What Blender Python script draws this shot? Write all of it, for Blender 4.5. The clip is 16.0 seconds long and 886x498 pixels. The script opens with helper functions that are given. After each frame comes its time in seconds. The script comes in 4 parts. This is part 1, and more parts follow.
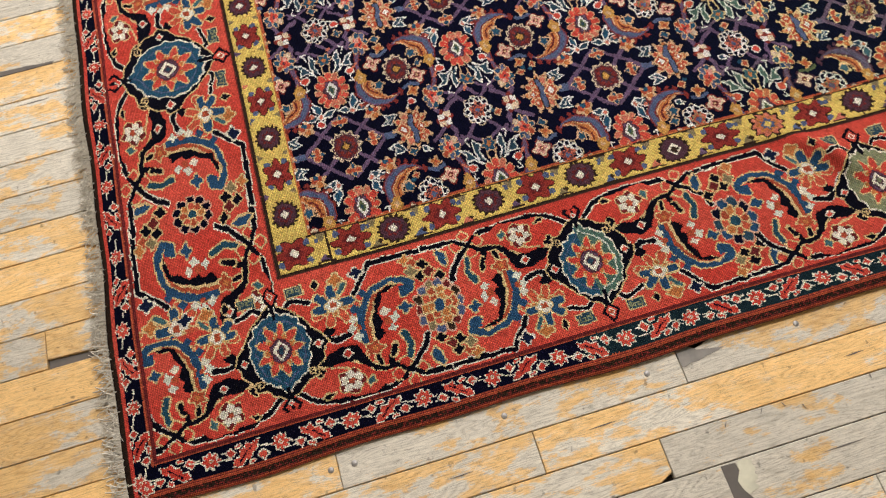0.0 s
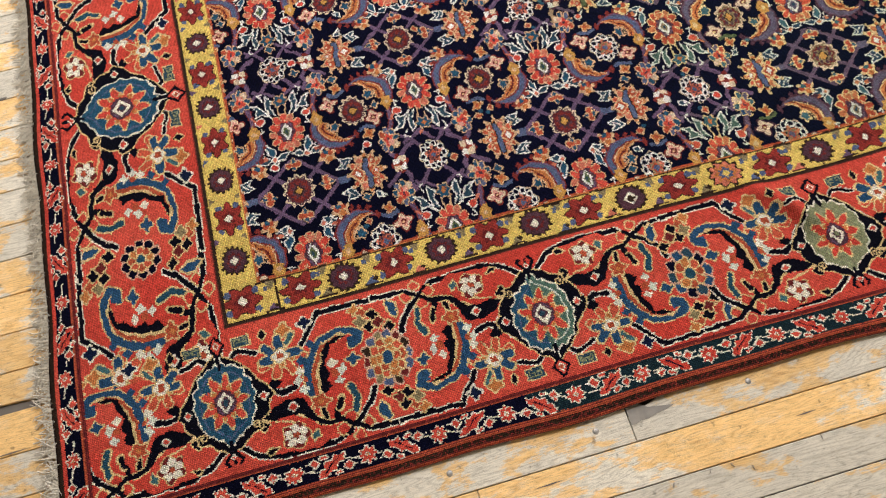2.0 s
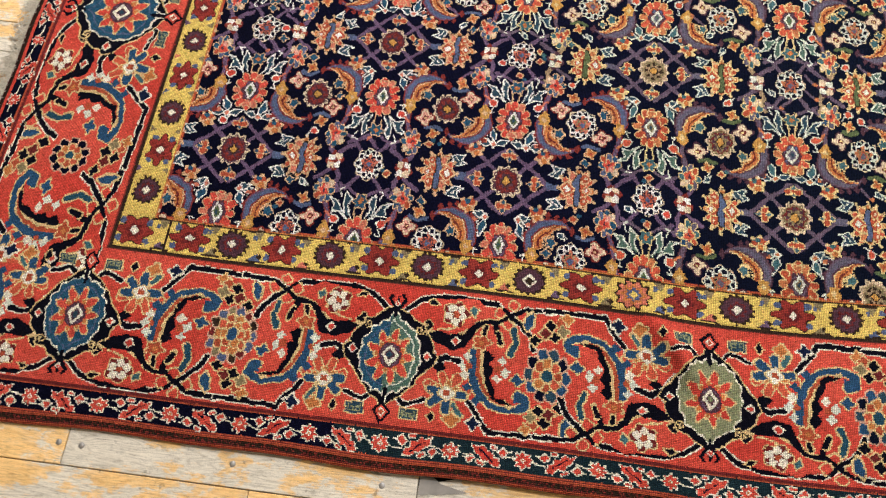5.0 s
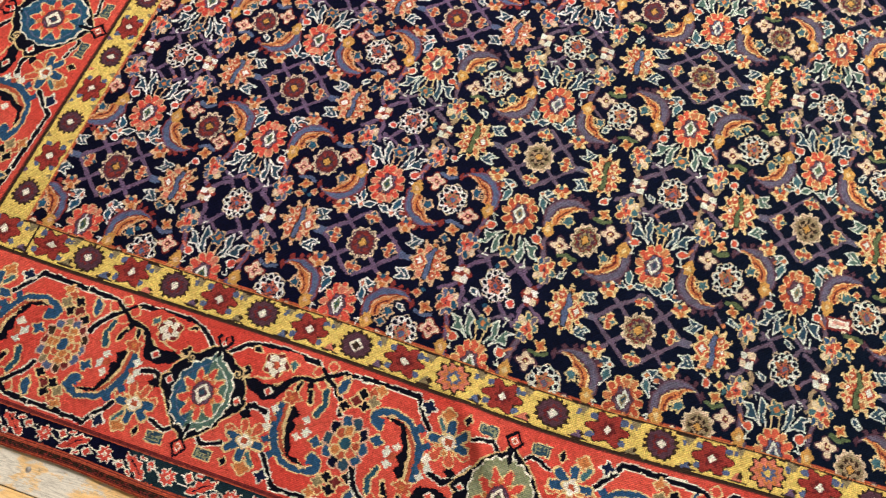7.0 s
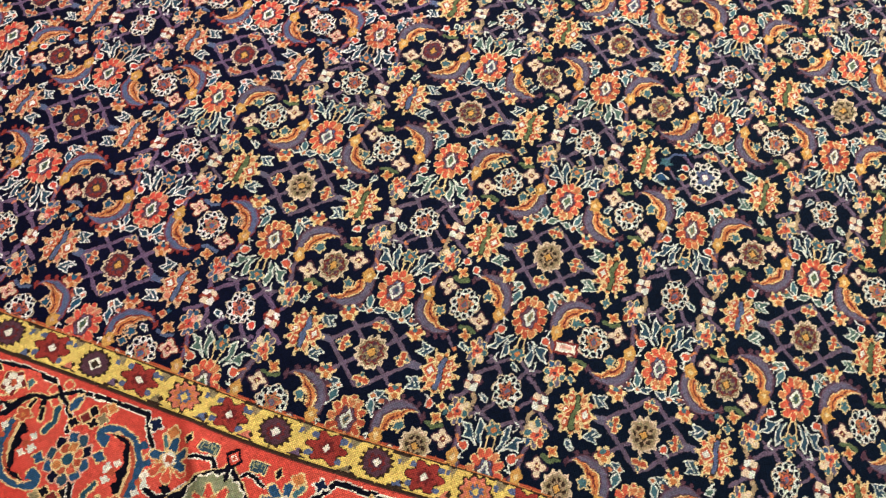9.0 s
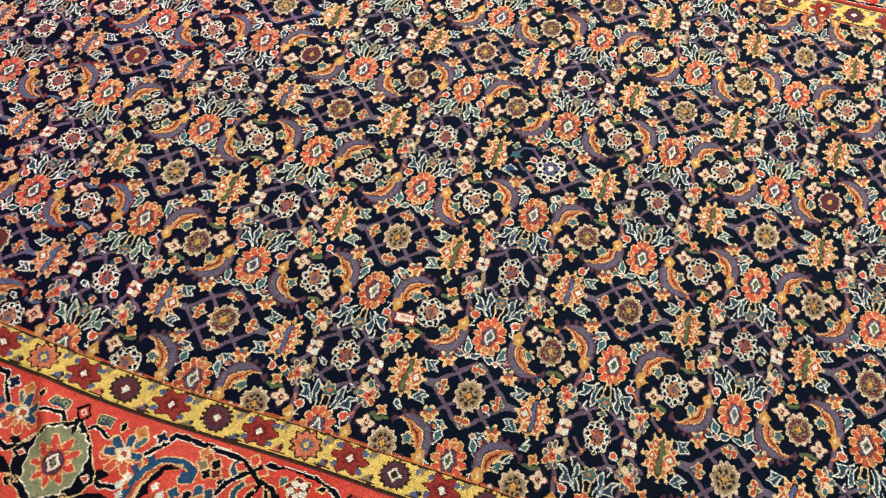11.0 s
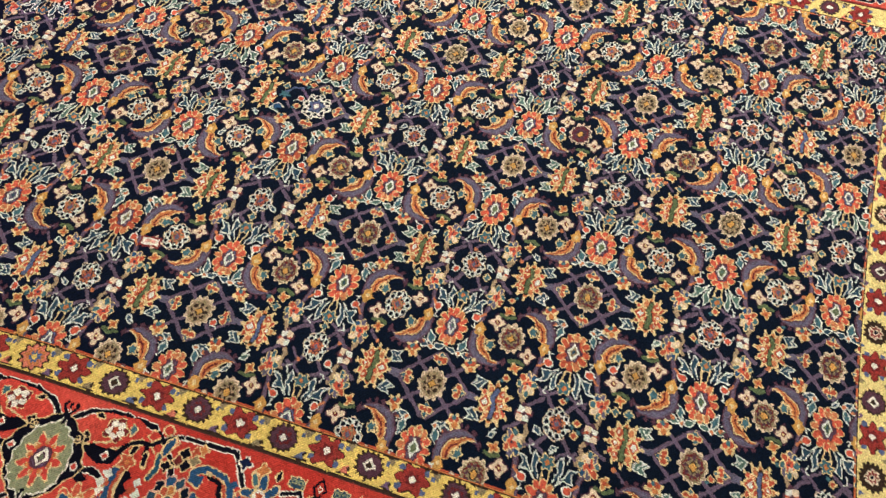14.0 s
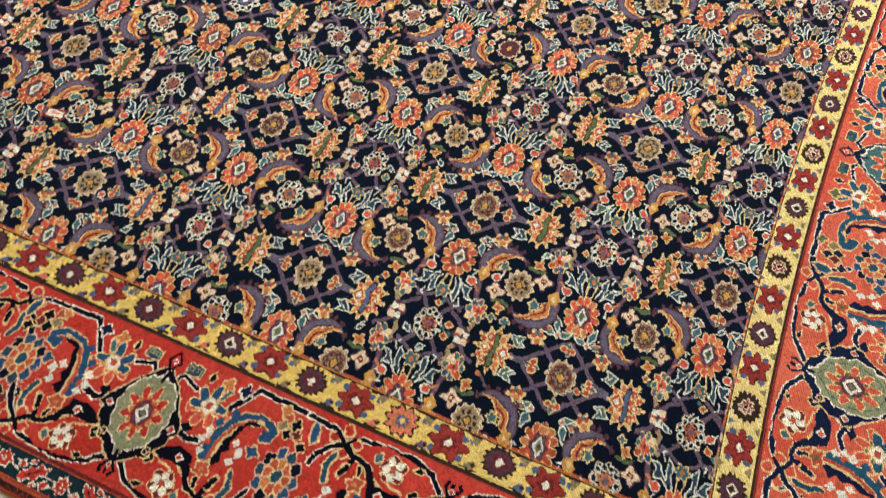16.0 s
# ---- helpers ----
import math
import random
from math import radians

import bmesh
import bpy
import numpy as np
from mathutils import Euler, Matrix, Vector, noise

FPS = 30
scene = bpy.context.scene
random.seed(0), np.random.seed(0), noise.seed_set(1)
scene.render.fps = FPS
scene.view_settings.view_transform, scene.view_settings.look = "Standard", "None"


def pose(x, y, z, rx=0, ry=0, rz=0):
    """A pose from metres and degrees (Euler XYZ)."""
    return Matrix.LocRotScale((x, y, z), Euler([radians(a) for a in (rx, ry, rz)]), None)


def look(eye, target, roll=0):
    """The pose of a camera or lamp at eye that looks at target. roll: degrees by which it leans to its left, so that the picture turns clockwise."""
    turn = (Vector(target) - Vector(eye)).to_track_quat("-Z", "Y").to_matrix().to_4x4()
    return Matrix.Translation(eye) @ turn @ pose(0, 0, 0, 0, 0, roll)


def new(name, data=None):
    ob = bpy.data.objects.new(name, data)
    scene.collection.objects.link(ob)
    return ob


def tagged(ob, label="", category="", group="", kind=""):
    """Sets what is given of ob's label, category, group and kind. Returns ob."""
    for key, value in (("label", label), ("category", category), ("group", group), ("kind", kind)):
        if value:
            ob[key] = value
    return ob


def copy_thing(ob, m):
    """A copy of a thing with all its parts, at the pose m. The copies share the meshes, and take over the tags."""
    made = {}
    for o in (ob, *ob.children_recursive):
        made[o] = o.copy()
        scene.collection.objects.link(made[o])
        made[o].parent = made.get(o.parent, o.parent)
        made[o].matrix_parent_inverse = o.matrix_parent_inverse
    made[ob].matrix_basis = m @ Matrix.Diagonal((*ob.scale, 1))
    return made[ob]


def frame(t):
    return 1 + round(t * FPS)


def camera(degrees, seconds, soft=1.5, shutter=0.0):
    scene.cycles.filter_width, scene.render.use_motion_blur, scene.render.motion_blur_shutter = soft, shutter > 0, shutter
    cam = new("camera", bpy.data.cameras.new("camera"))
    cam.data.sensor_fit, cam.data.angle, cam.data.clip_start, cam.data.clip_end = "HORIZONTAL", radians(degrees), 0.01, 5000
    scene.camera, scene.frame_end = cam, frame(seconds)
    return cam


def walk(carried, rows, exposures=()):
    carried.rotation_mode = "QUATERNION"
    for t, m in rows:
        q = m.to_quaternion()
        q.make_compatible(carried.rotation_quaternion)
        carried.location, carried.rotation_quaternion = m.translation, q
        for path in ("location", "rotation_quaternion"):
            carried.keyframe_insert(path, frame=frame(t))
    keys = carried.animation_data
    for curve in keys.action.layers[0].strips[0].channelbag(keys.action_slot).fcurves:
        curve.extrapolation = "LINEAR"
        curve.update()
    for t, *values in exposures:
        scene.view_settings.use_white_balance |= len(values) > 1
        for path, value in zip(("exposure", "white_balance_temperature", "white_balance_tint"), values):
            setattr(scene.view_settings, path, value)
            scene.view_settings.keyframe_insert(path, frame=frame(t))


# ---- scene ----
cam = camera(59.0, 16.0, soft=1.25, shutter=0.25)
PATH = [
    (0, (0.122, -0.48, 0.979), (0.263, 0.307, -0.854), -6.8),
    (0.5, (0.115, -0.463, 0.987), (0.254, 0.31, -0.852), -6.9),
    (1, (0.127, -0.443, 0.99), (0.267, 0.327, -0.85), -6.9),
    (1.5, (0.154, -0.43, 0.986), (0.295, 0.341, -0.854), -6.7),
    (2, (0.202, -0.433, 0.988), (0.349, 0.354, -0.845), -5.8),
    (2.5, (0.242, -0.442, 0.984), (0.382, 0.357, -0.844), -5.0),
    (3, (0.293, -0.434, 0.984), (0.408, 0.369, -0.844), -4.3),
    (3.2, (0.317, -0.422, 0.975), (0.42, 0.386, -0.851), -3.9),
    (5.3, (0.52, -0.389, 1.01), (0.383, 0.359, -0.84), -0.2),
    (5.5, (0.544, -0.396, 1.016), (0.383, 0.349, -0.833), -0.3),
    (6, (0.597, -0.367, 1.03), (0.385, 0.364, -0.82), -0.9),
    (6.5, (0.682, -0.31, 1.037), (0.434, 0.43, -0.804), -1.3),
    (7, (0.772, -0.265, 1.036), (0.509, 0.492, -0.796), -1.0),
    (7.5, (0.897, -0.254, 1.043), (0.624, 0.516, -0.782), -0.9),
    (8, (0.991, -0.252, 1.041), (0.72, 0.537, -0.777), -0.2),
    (8.5, (1.057, -0.234, 1.045), (0.785, 0.584, -0.76), 0.3),
    (9, (1.129, -0.193, 1.059), (0.848, 0.669, -0.724), 0.6),
    (9.2, (1.156, -0.19, 1.072), (0.879, 0.693, -0.701), 1.3),
    (11.3, (1.426, -0.256, 1.091), (1.117, 0.716, -0.63), 1.6),
    (11.5, (1.454, -0.252, 1.088), (1.14, 0.722, -0.63), 1.3),
    (12, (1.533, -0.215, 1.08), (1.223, 0.77, -0.633), 1.5),
    (12.5, (1.606, -0.171, 1.081), (1.298, 0.817, -0.631), 1.5),
    (13, (1.65, -0.17, 1.072), (1.345, 0.821, -0.638), 1.6),
    (13.5, (1.716, -0.201, 1.078), (1.413, 0.786, -0.634), 1.5),
    (14, (1.816, -0.26, 1.073), (1.514, 0.732, -0.637), 1.6),
    (14.5, (1.893, -0.283, 1.043), (1.588, 0.705, -0.668), 1.7),
    (15, (1.938, -0.235, 1.018), (1.621, 0.747, -0.696), 2.1),
    (15.5, (1.982, -0.22, 1.014), (1.641, 0.747, -0.704), 2.5),
    (16, (2.05, -0.275, 0.984), (1.681, 0.658, -0.746), 2.8),
]
EXPOSURES = [(0, -0.46), (3.2, -0.34), (6, -0.23), (9, -0.13), (12.5, -0.22), (16, -0.29)]
walk(cam, [(t, look(eye, target, roll)) for t, eye, target, roll in PATH], EXPOSURES)

# ---- light ----
world = bpy.data.worlds.new("room_light")
world.use_nodes = True
scene.world = world
world.node_tree.nodes["Background"].inputs[0].default_value = (1.0, 0.95, 0.88, 1)
world.node_tree.nodes["Background"].inputs[1].default_value = 0.05
LAMP_WATTS = 52.0


def area_lamp(name, m, sx, sy, watts, colour):
    data = bpy.data.lights.new(name, "AREA")
    data.shape, data.size, data.size_y, data.energy, data.color = "RECTANGLE", sx, sy, watts, colour
    ob = new(name, data)
    ob.matrix_world = m
    return ob


# overhead lamps are assumed, none is in view; spaced to suit the brightness
for lx in (-0.1, 1.4, 2.9):
    for ly in (1.35, 3.2):
        area_lamp("unseen_overhead_lamp", pose(lx, ly, 2.62), 1.2, 0.5, LAMP_WATTS, (1.0, 0.975, 0.985))


# ---- materials ----
def material(name, rough=0.8, base=(0.5, 0.5, 0.5)):
    m = bpy.data.materials.new(name)
    m.use_nodes = True
    nt = m.node_tree
    b = nt.nodes["Principled BSDF"]
    b.inputs["Base Color"].default_value = (*base, 1)
    b.inputs["Roughness"].default_value = rough
    return m, nt, b


def node(nt, kind, **sets):
    n = nt.nodes.new(kind)
    for k, v in sets.items():
        n.inputs[k.replace("_", " ")].default_value = v
    return n


def noise_node(nt, scale, detail=4.0, rough=0.6, vector=None):
    n = node(nt, "ShaderNodeTexNoise", Scale=scale, Detail=detail, Roughness=rough)
    if vector is not None:
        nt.links.new(vector, n.inputs["Vector"])
    return n


def mix(nt, kind, a, b, fac):
    n = nt.nodes.new("ShaderNodeMix")
    n.data_type, n.blend_type = "RGBA", kind
    for sock, v in ((n.inputs[6], a), (n.inputs[7], b), (n.inputs[0], fac)):
        if isinstance(v, (int, float)):
            sock.default_value = v
        elif isinstance(v, tuple):
            sock.default_value = (*v, 1)
        else:
            nt.links.new(v, sock)
    return n.outputs[2]


def ramp(nt, src, stops):
    r = nt.nodes.new("ShaderNodeValToRGB")
    els = r.color_ramp.elements
    while len(els) < len(stops):
        els.new(0.5)
    for e, (p, c) in zip(els, stops):
        e.position, e.color = p, (*c, 1) if isinstance(c, tuple) else (c, c, c, 1)
    nt.links.new(src, r.inputs[0])
    return r.outputs[0]


def bump(nt, b, height, strength, distance):
    n = node(nt, "ShaderNodeBump", Strength=strength, Distance=distance)
    nt.links.new(height, n.inputs["Height"])
    nt.links.new(n.outputs[0], b.inputs["Normal"])


def wool_material():
    m, nt, b = material("wool_pile", 0.9)
    at = nt.nodes.new("ShaderNodeAttribute")
    at.attribute_name = "yarn"
    wv = nt.nodes.new("ShaderNodeAttribute")
    wv.attribute_name = "weave"
    co = nt.nodes.new("ShaderNodeTexCoord").outputs["Object"]
    fine = noise_node(nt, 1100.0, 2.0, 0.6, co)
    broad = noise_node(nt, 7.0, 3.0, 0.6, co)
    # rounded tufts with shallow gaps between rows and columns of knots, for bump and colour
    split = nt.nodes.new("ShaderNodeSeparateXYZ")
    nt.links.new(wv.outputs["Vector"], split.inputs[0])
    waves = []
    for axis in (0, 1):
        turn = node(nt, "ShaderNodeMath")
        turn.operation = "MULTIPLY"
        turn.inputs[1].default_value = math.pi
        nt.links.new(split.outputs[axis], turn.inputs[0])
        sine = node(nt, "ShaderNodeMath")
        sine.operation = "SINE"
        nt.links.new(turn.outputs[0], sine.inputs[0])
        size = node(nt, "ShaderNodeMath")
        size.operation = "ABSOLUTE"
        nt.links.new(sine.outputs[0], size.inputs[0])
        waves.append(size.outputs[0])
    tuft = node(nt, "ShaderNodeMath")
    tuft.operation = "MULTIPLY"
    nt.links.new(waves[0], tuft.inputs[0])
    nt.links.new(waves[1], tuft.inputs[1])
    c = mix(nt, "MULTIPLY", at.outputs["Color"], ramp(nt, fine.outputs["Fac"], ((0.25, 0.62), (0.75, 1.25))), 0.8)
    c = mix(nt, "MULTIPLY", c, ramp(nt, broad.outputs["Fac"], ((0.3, 0.86), (0.7, 1.1))), 0.7)
    patchy = noise_node(nt, 95.0, 4.0, 0.65, co)
    c = mix(nt, "MULTIPLY", c, ramp(nt, patchy.outputs["Fac"], ((0.3, 0.74), (0.72, 1.22))), 0.75)
    # shade in the gaps between tufts, painted into the yarn colour
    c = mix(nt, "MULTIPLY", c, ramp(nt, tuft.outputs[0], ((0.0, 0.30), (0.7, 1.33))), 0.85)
    nt.links.new(c, b.inputs["Base Color"])
    b.inputs["Specular IOR Level"].default_value = 0.04
    bump(nt, b, tuft.outputs[0], 0.5, 0.0012)
    return m


def wood_material(name, joined=False):
    m, nt, b = material(name, 0.55)
    tc = nt.nodes.new("ShaderNodeTexCoord")
    info = nt.nodes.new("ShaderNodeObjectInfo")
    geo = nt.nodes.new("ShaderNodeNewGeometry")
    chance = geo.outputs["Random Per Island"] if joined else info.outputs["Random"]
    shift = node(nt, "ShaderNodeVectorMath")
    shift.operation = "MULTIPLY_ADD"
    comb = nt.nodes.new("ShaderNodeCombineXYZ")
    for i in range(3):
        nt.links.new(chance, comb.inputs[i])
    nt.links.new(comb.outputs[0], shift.inputs[0])
    shift.inputs[1].default_value = (37.0, 91.0, 53.0)
    nt.links.new(geo.outputs["Position"], shift.inputs[2])
    stretch = node(nt, "ShaderNodeMapping")
    stretch.inputs["Scale"].default_value = (1.0, 9.0, 9.0)
    nt.links.new(shift.outputs[0], stretch.inputs["Vector"])
    v = stretch.outputs[0]
    rings = noise_node(nt, 3.2, 2.5, 0.5, v)
    rings.inputs["Distortion"].default_value = 0.35
    fine = node(nt, "ShaderNodeMapping")
    fine.inputs["Scale"].default_value = (1.0, 15.0, 15.0)
    nt.links.new(shift.outputs[0], fine.inputs["Vector"])
    pores = noise_node(nt, 58.0, 6.0, 0.8, fine.outputs[0])
    lines = node(nt, "ShaderNodeMath")
    lines.operation = "PINGPONG"
    scaled = node(nt, "ShaderNodeMath")
    scaled.operation = "MULTIPLY"
    scaled.inputs[1].default_value = 30.0
    nt.links.new(rings.outputs["Fac"], scaled.inputs[0])
    nt.links.new(scaled.outputs[0], lines.inputs[0])
    lines.inputs[1].default_value = 0.5
    grain = ramp(nt, lines.outputs[0], ((0.02, 0.1), (0.30, 1.0)))
    wear_map = node(nt, "ShaderNodeMapping")
    wear_map.inputs["Scale"].default_value = (1.0, 2.2, 1.0)
    nt.links.new(shift.outputs[0], wear_map.inputs["Vector"])
    wear = noise_node(nt, 10.0, 8.0, 0.7, wear_map.outputs[0])
    # varnish has lasted longest near the carpet's corner and beside its edge
    far = node(nt, "ShaderNodeVectorMath")
    far.operation = "DISTANCE"
    nt.links.new(geo.outputs["Position"], far.inputs[0])
    far.inputs[1].default_value = (-0.42, -0.16, 0.0)
    zone = ramp(nt, far.outputs["Value"], ((0.12, 0.13), (0.42, 0.0)))
    far2 = node(nt, "ShaderNodeVectorMath")
    far2.operation = "DISTANCE"
    nt.links.new(geo.outputs["Position"], far2.inputs[0])
    far2.inputs[1].default_value = (0.60, -0.29, 0.0)
    both = node(nt, "ShaderNodeMath")
    nt.links.new(zone, both.inputs[0])
    nt.links.new(ramp(nt, far2.outputs["Value"], ((0.03, 0.16), (0.13, 0.0))), both.inputs[1])
    add = node(nt, "ShaderNodeMath")
    nt.links.new(both.outputs[0], add.inputs[0])
    nt.links.new(wear.outputs["Fac"], add.inputs[1])
    add2 = nt.nodes.new("ShaderNodeMath")
    add2.operation = "MULTIPLY_ADD"
    nt.links.new(chance, add2.inputs[0])
    add2.inputs[1].default_value = 0.12
    nt.links.new(add.outputs[0], add2.inputs[2])
    # worn through along the grain first
    streaked = nt.nodes.new("ShaderNodeMath")
    streaked.operation = "MULTIPLY_ADD"
    nt.links.new(pores.outputs["Fac"], streaked.inputs[0])
    streaked.inputs[1].default_value = 0.16
    nt.links.new(add2.outputs[0], streaked.inputs[2])
    offset = nt.nodes.new("ShaderNodeMath")
    offset.operation = "SUBTRACT"
    nt.links.new(streaked.outputs[0], offset.inputs[0])
    offset.inputs[1].default_value = 0.08
    streaked = offset
    varnish = ramp(nt, streaked.outputs[0], ((0.582, 0.0), (0.612, 0.8), (0.68, 1.0)))
    bare = mix(nt, "MIX", (0.47, 0.43, 0.345), (0.63, 0.585, 0.48), grain)
    amber = mix(nt, "MIX", (0.64, 0.345, 0.075), (0.77, 0.46, 0.125), grain)
    thin = nt.nodes.new("ShaderNodeMath")
    thin.operation = "MULTIPLY"
    nt.links.new(varnish, thin.inputs[0])
    thin.inputs[1].default_value = 0.82
    c = mix(nt, "MIX", bare, amber, thin.outputs[0])
    c = mix(nt, "MULTIPLY", c, ramp(nt, pores.outputs["Fac"], ((0.36, 0.42), (0.49, 1.06))), 0.85)
    fleck = noise_node(nt, 170.0, 4.0, 0.75, wear_map.outputs[0])
    c = mix(nt, "MULTIPLY", c, ramp(nt, fleck.outputs["Fac"], ((0.28, 0.62), (0.46, 1.03))), 0.7)
    spots = noise_node(nt, 95.0, 2.0, 0.5, shift.outputs[0])
    c = mix(nt, "MULTIPLY", c, ramp(nt, spots.outputs["Fac"], ((0.68, 1.0), (0.75, 0.45))), 0.9)
    cloud = noise_node(nt, 26.0, 5.0, 0.7, wear_map.outputs[0])
    c = mix(nt, "MULTIPLY", c, ramp(nt, cloud.outputs["Fac"], ((0.3, 0.84), (0.7, 1.1))), 0.8)
    c = mix(nt, "MULTIPLY", c, ramp(nt, chance, ((0.0, 0.82), (1.0, 1.1))), 1.0)
    nt.links.new(c, b.inputs["Base Color"])
    bump(nt, b, pores.outputs["Fac"], 0.4, 0.002)
    return m


def plain_material(name, base, rough, scale=40.0, metal=0.0):
    m, nt, b = material(name, rough, base)
    n = noise_node(nt, scale, 5.0, 0.6, nt.nodes.new("ShaderNodeTexCoord").outputs["Object"])
    c = mix(nt, "MULTIPLY", base, ramp(nt, n.outputs["Fac"], ((0.3, 0.75), (0.7, 1.1))), 1.0)
    nt.links.new(c, b.inputs["Base Color"])
    b.inputs["Metallic"].default_value = metal
    bump(nt, b, n.outputs["Fac"], 0.3, 0.002)
    return m


WOOL, OAK, FAR_OAK = wool_material(), wood_material("worn_oak"), wood_material("worn_oak_far_boards", True)
PLASTER = plain_material("wall_paint", (0.72, 0.69, 0.64), 0.85, 12.0)
DIRT = plain_material("dark_gap_dirt", (0.05, 0.04, 0.035), 0.95, 60.0)
STEEL = plain_material("nail_steel", (0.34, 0.33, 0.31), 0.5, 200.0, 0.8)
COTTON = plain_material("cotton_fringe", (0.66, 0.62, 0.53), 0.95, 300.0)
FILLER = plain_material("pale_filler", (0.62, 0.60, 0.46), 0.9, 30.0)
WEATHERED = plain_material("weathered_wood", (0.24, 0.225, 0.20), 0.9, 60.0)
GREYWOOD = plain_material("bare_grey_wood", (0.13, 0.115, 0.10), 0.9, 30.0)


# ---- mesh helpers ----
def part(name, bm, mat, parent=None, label=""):
    me = bpy.data.meshes.new(name)
    bm.to_mesh(me)
    bm.free()
    me.materials.append(mat)
    ob = new(name, me)
    ob.parent = parent
    if label:
        tagged(ob, label)
    return ob


def box_bm(x0, y0, z0, x1, y1, z1, bevel=0.0):
    bm = bmesh.new()
    bmesh.ops.create_cube(bm, size=1.0, matrix=Matrix.Translation(((x0 + x1) / 2, (y0 + y1) / 2, (z0 + z1) / 2)) @ Matrix.Diagonal((x1 - x0, y1 - y0, z1 - z0, 1)))
    if bevel:
        bmesh.ops.bevel(bm, geom=[e for e in bm.edges], offset=bevel, segments=1, affect="EDGES")
    return bm


# ---- room shell ----
FLOOR_Z = -0.009
for name, b in (("wall_south", (-3.1, -3.1, FLOOR_Z, 5.5, -3.0, 2.75)), ("wall_north", (-3.1, 4.0, FLOOR_Z, 5.5, 4.1, 2.75)),
                ("wall_west", (-3.1, -3.0, FLOOR_Z, -3.0, 4.0, 2.75)), ("wall_east", (5.4, -3.0, FLOOR_Z, 5.5, 4.0, 2.75)), ("ceiling", (-3.1, -3.1, 2.75, 5.5, 4.1, 2.85))):
    tagged(part(name, box_bm(*b), PLASTER), "plain off-white painted " + name.split("_")[0], name.split("_")[0], kind="structure")
floor = tagged(part("floor", box_bm(-3.1, -3.1, FLOOR_Z - 0.06, 5.5, 4.1, FLOOR_Z - 0.012), DIRT), "worn strip oak floor with patchy amber varnish", "floor", kind="structure")

# ---- carpet pattern, woven knot by knot ----
KNOT, ROW, COARSE = 1.65, 1.6, 2.2  # millimetres: a knot across, along the warp, and where the weaver packed looser
U0, U1, V0, V1 = -271.0, 2614.0, -278.0, 1405.0
gu = np.arange(U0, U1, KNOT)
gv = np.concatenate([np.arange(V0, 600.0, ROW), np.arange(600.0 + 0.5 * ROW, V1, COARSE)])
NU, NV = len(gu) - 1, len(gv) - 1
GU, GV = (gu[1:] + gu[:-1]) / 2, (gv[1:] + gv[:-1]) / 2
CANVAS = np.zeros((NV, NU), np.int8)
YARNS = {
    "navy": (0.0036, 0.0054, 0.0148), "red": (0.50, 0.062, 0.042), "gold": (0.60, 0.44, 0.115), "ivory": (0.76, 0.72, 0.58),
    "black": (0.0028, 0.0028, 0.0070), "brown": (0.030, 0.018, 0.012), "maroon": (0.12, 0.018, 0.018), "plum": (0.070, 0.030, 0.042),
    "blue": (0.020, 0.062, 0.128), "teal": (0.045, 0.115, 0.130), "sage": (0.20, 0.215, 0.12), "orange": (0.44, 0.155, 0.05),
    "rust": (0.36, 0.070, 0.034), "mauve": (0.120, 0.074, 0.130), "olive": (0.20, 0.16, 0.085), "cream": (0.66, 0.53, 0.37),
    "amber": (0.47, 0.25, 0.065), "salmon": (0.50, 0.15, 0.095), "slate": (0.075, 0.100, 0.180), "wine": (0.17, 0.026, 0.022),
    "straw": (0.66, 0.49, 0.235), "tan": (0.30, 0.215, 0.125), "moss": (0.13, 0.15, 0.085), "brick": (0.48, 0.085, 0.046), "blush": (0.60, 0.37, 0.26), "pink": (0.58, 0.28, 0.22), "deep": (0.022, 0.052, 0.078), "ink": (0.008, 0.020, 0.026), "sea": (0.017, 0.060, 0.090), "rose": (0.62, 0.40, 0.23), "lake": (0.018, 0.068, 0.118), "chalk": (0.78, 0.76, 0.70), "indigo": (0.006, 0.011, 0.034), "fern": (0.085, 0.115, 0.052), "bone": (0.64, 0.67, 0.56), "jade": (0.068, 0.125, 0.098), "coral": (0.44, 0.155, 0.065), "cherry": (0.23, 0.030, 0.024),
    "ash": (0.100, 0.090, 0.130), "heather": (0.108, 0.076, 0.108), "hay": (0.60, 0.46, 0.22), "oat": (0.58, 0.46, 0.31),
}
NAMES = list(YARNS)
INDEX = {k: i for i, k in enumerate(NAMES)}
rng = np.random.default_rng(7)


def unevenness(size):
    """Smooth random drift of the drawing, about a millimetre."""
    field = rng.normal(0, 1, (NV + 16, NU + 16))
    for axis in (0, 1):
        for _ in range(2):
            total = np.cumsum(field, axis)
            field = (total[5:] - total[:-5] if axis == 0 else total[:, 5:] - total[:, :-5]) / 5
    field = field[:NV, :NU]
    return size * field / field.std()


DRIFT_U, DRIFT_V = unevenness(0.65), unevenness(0.65)


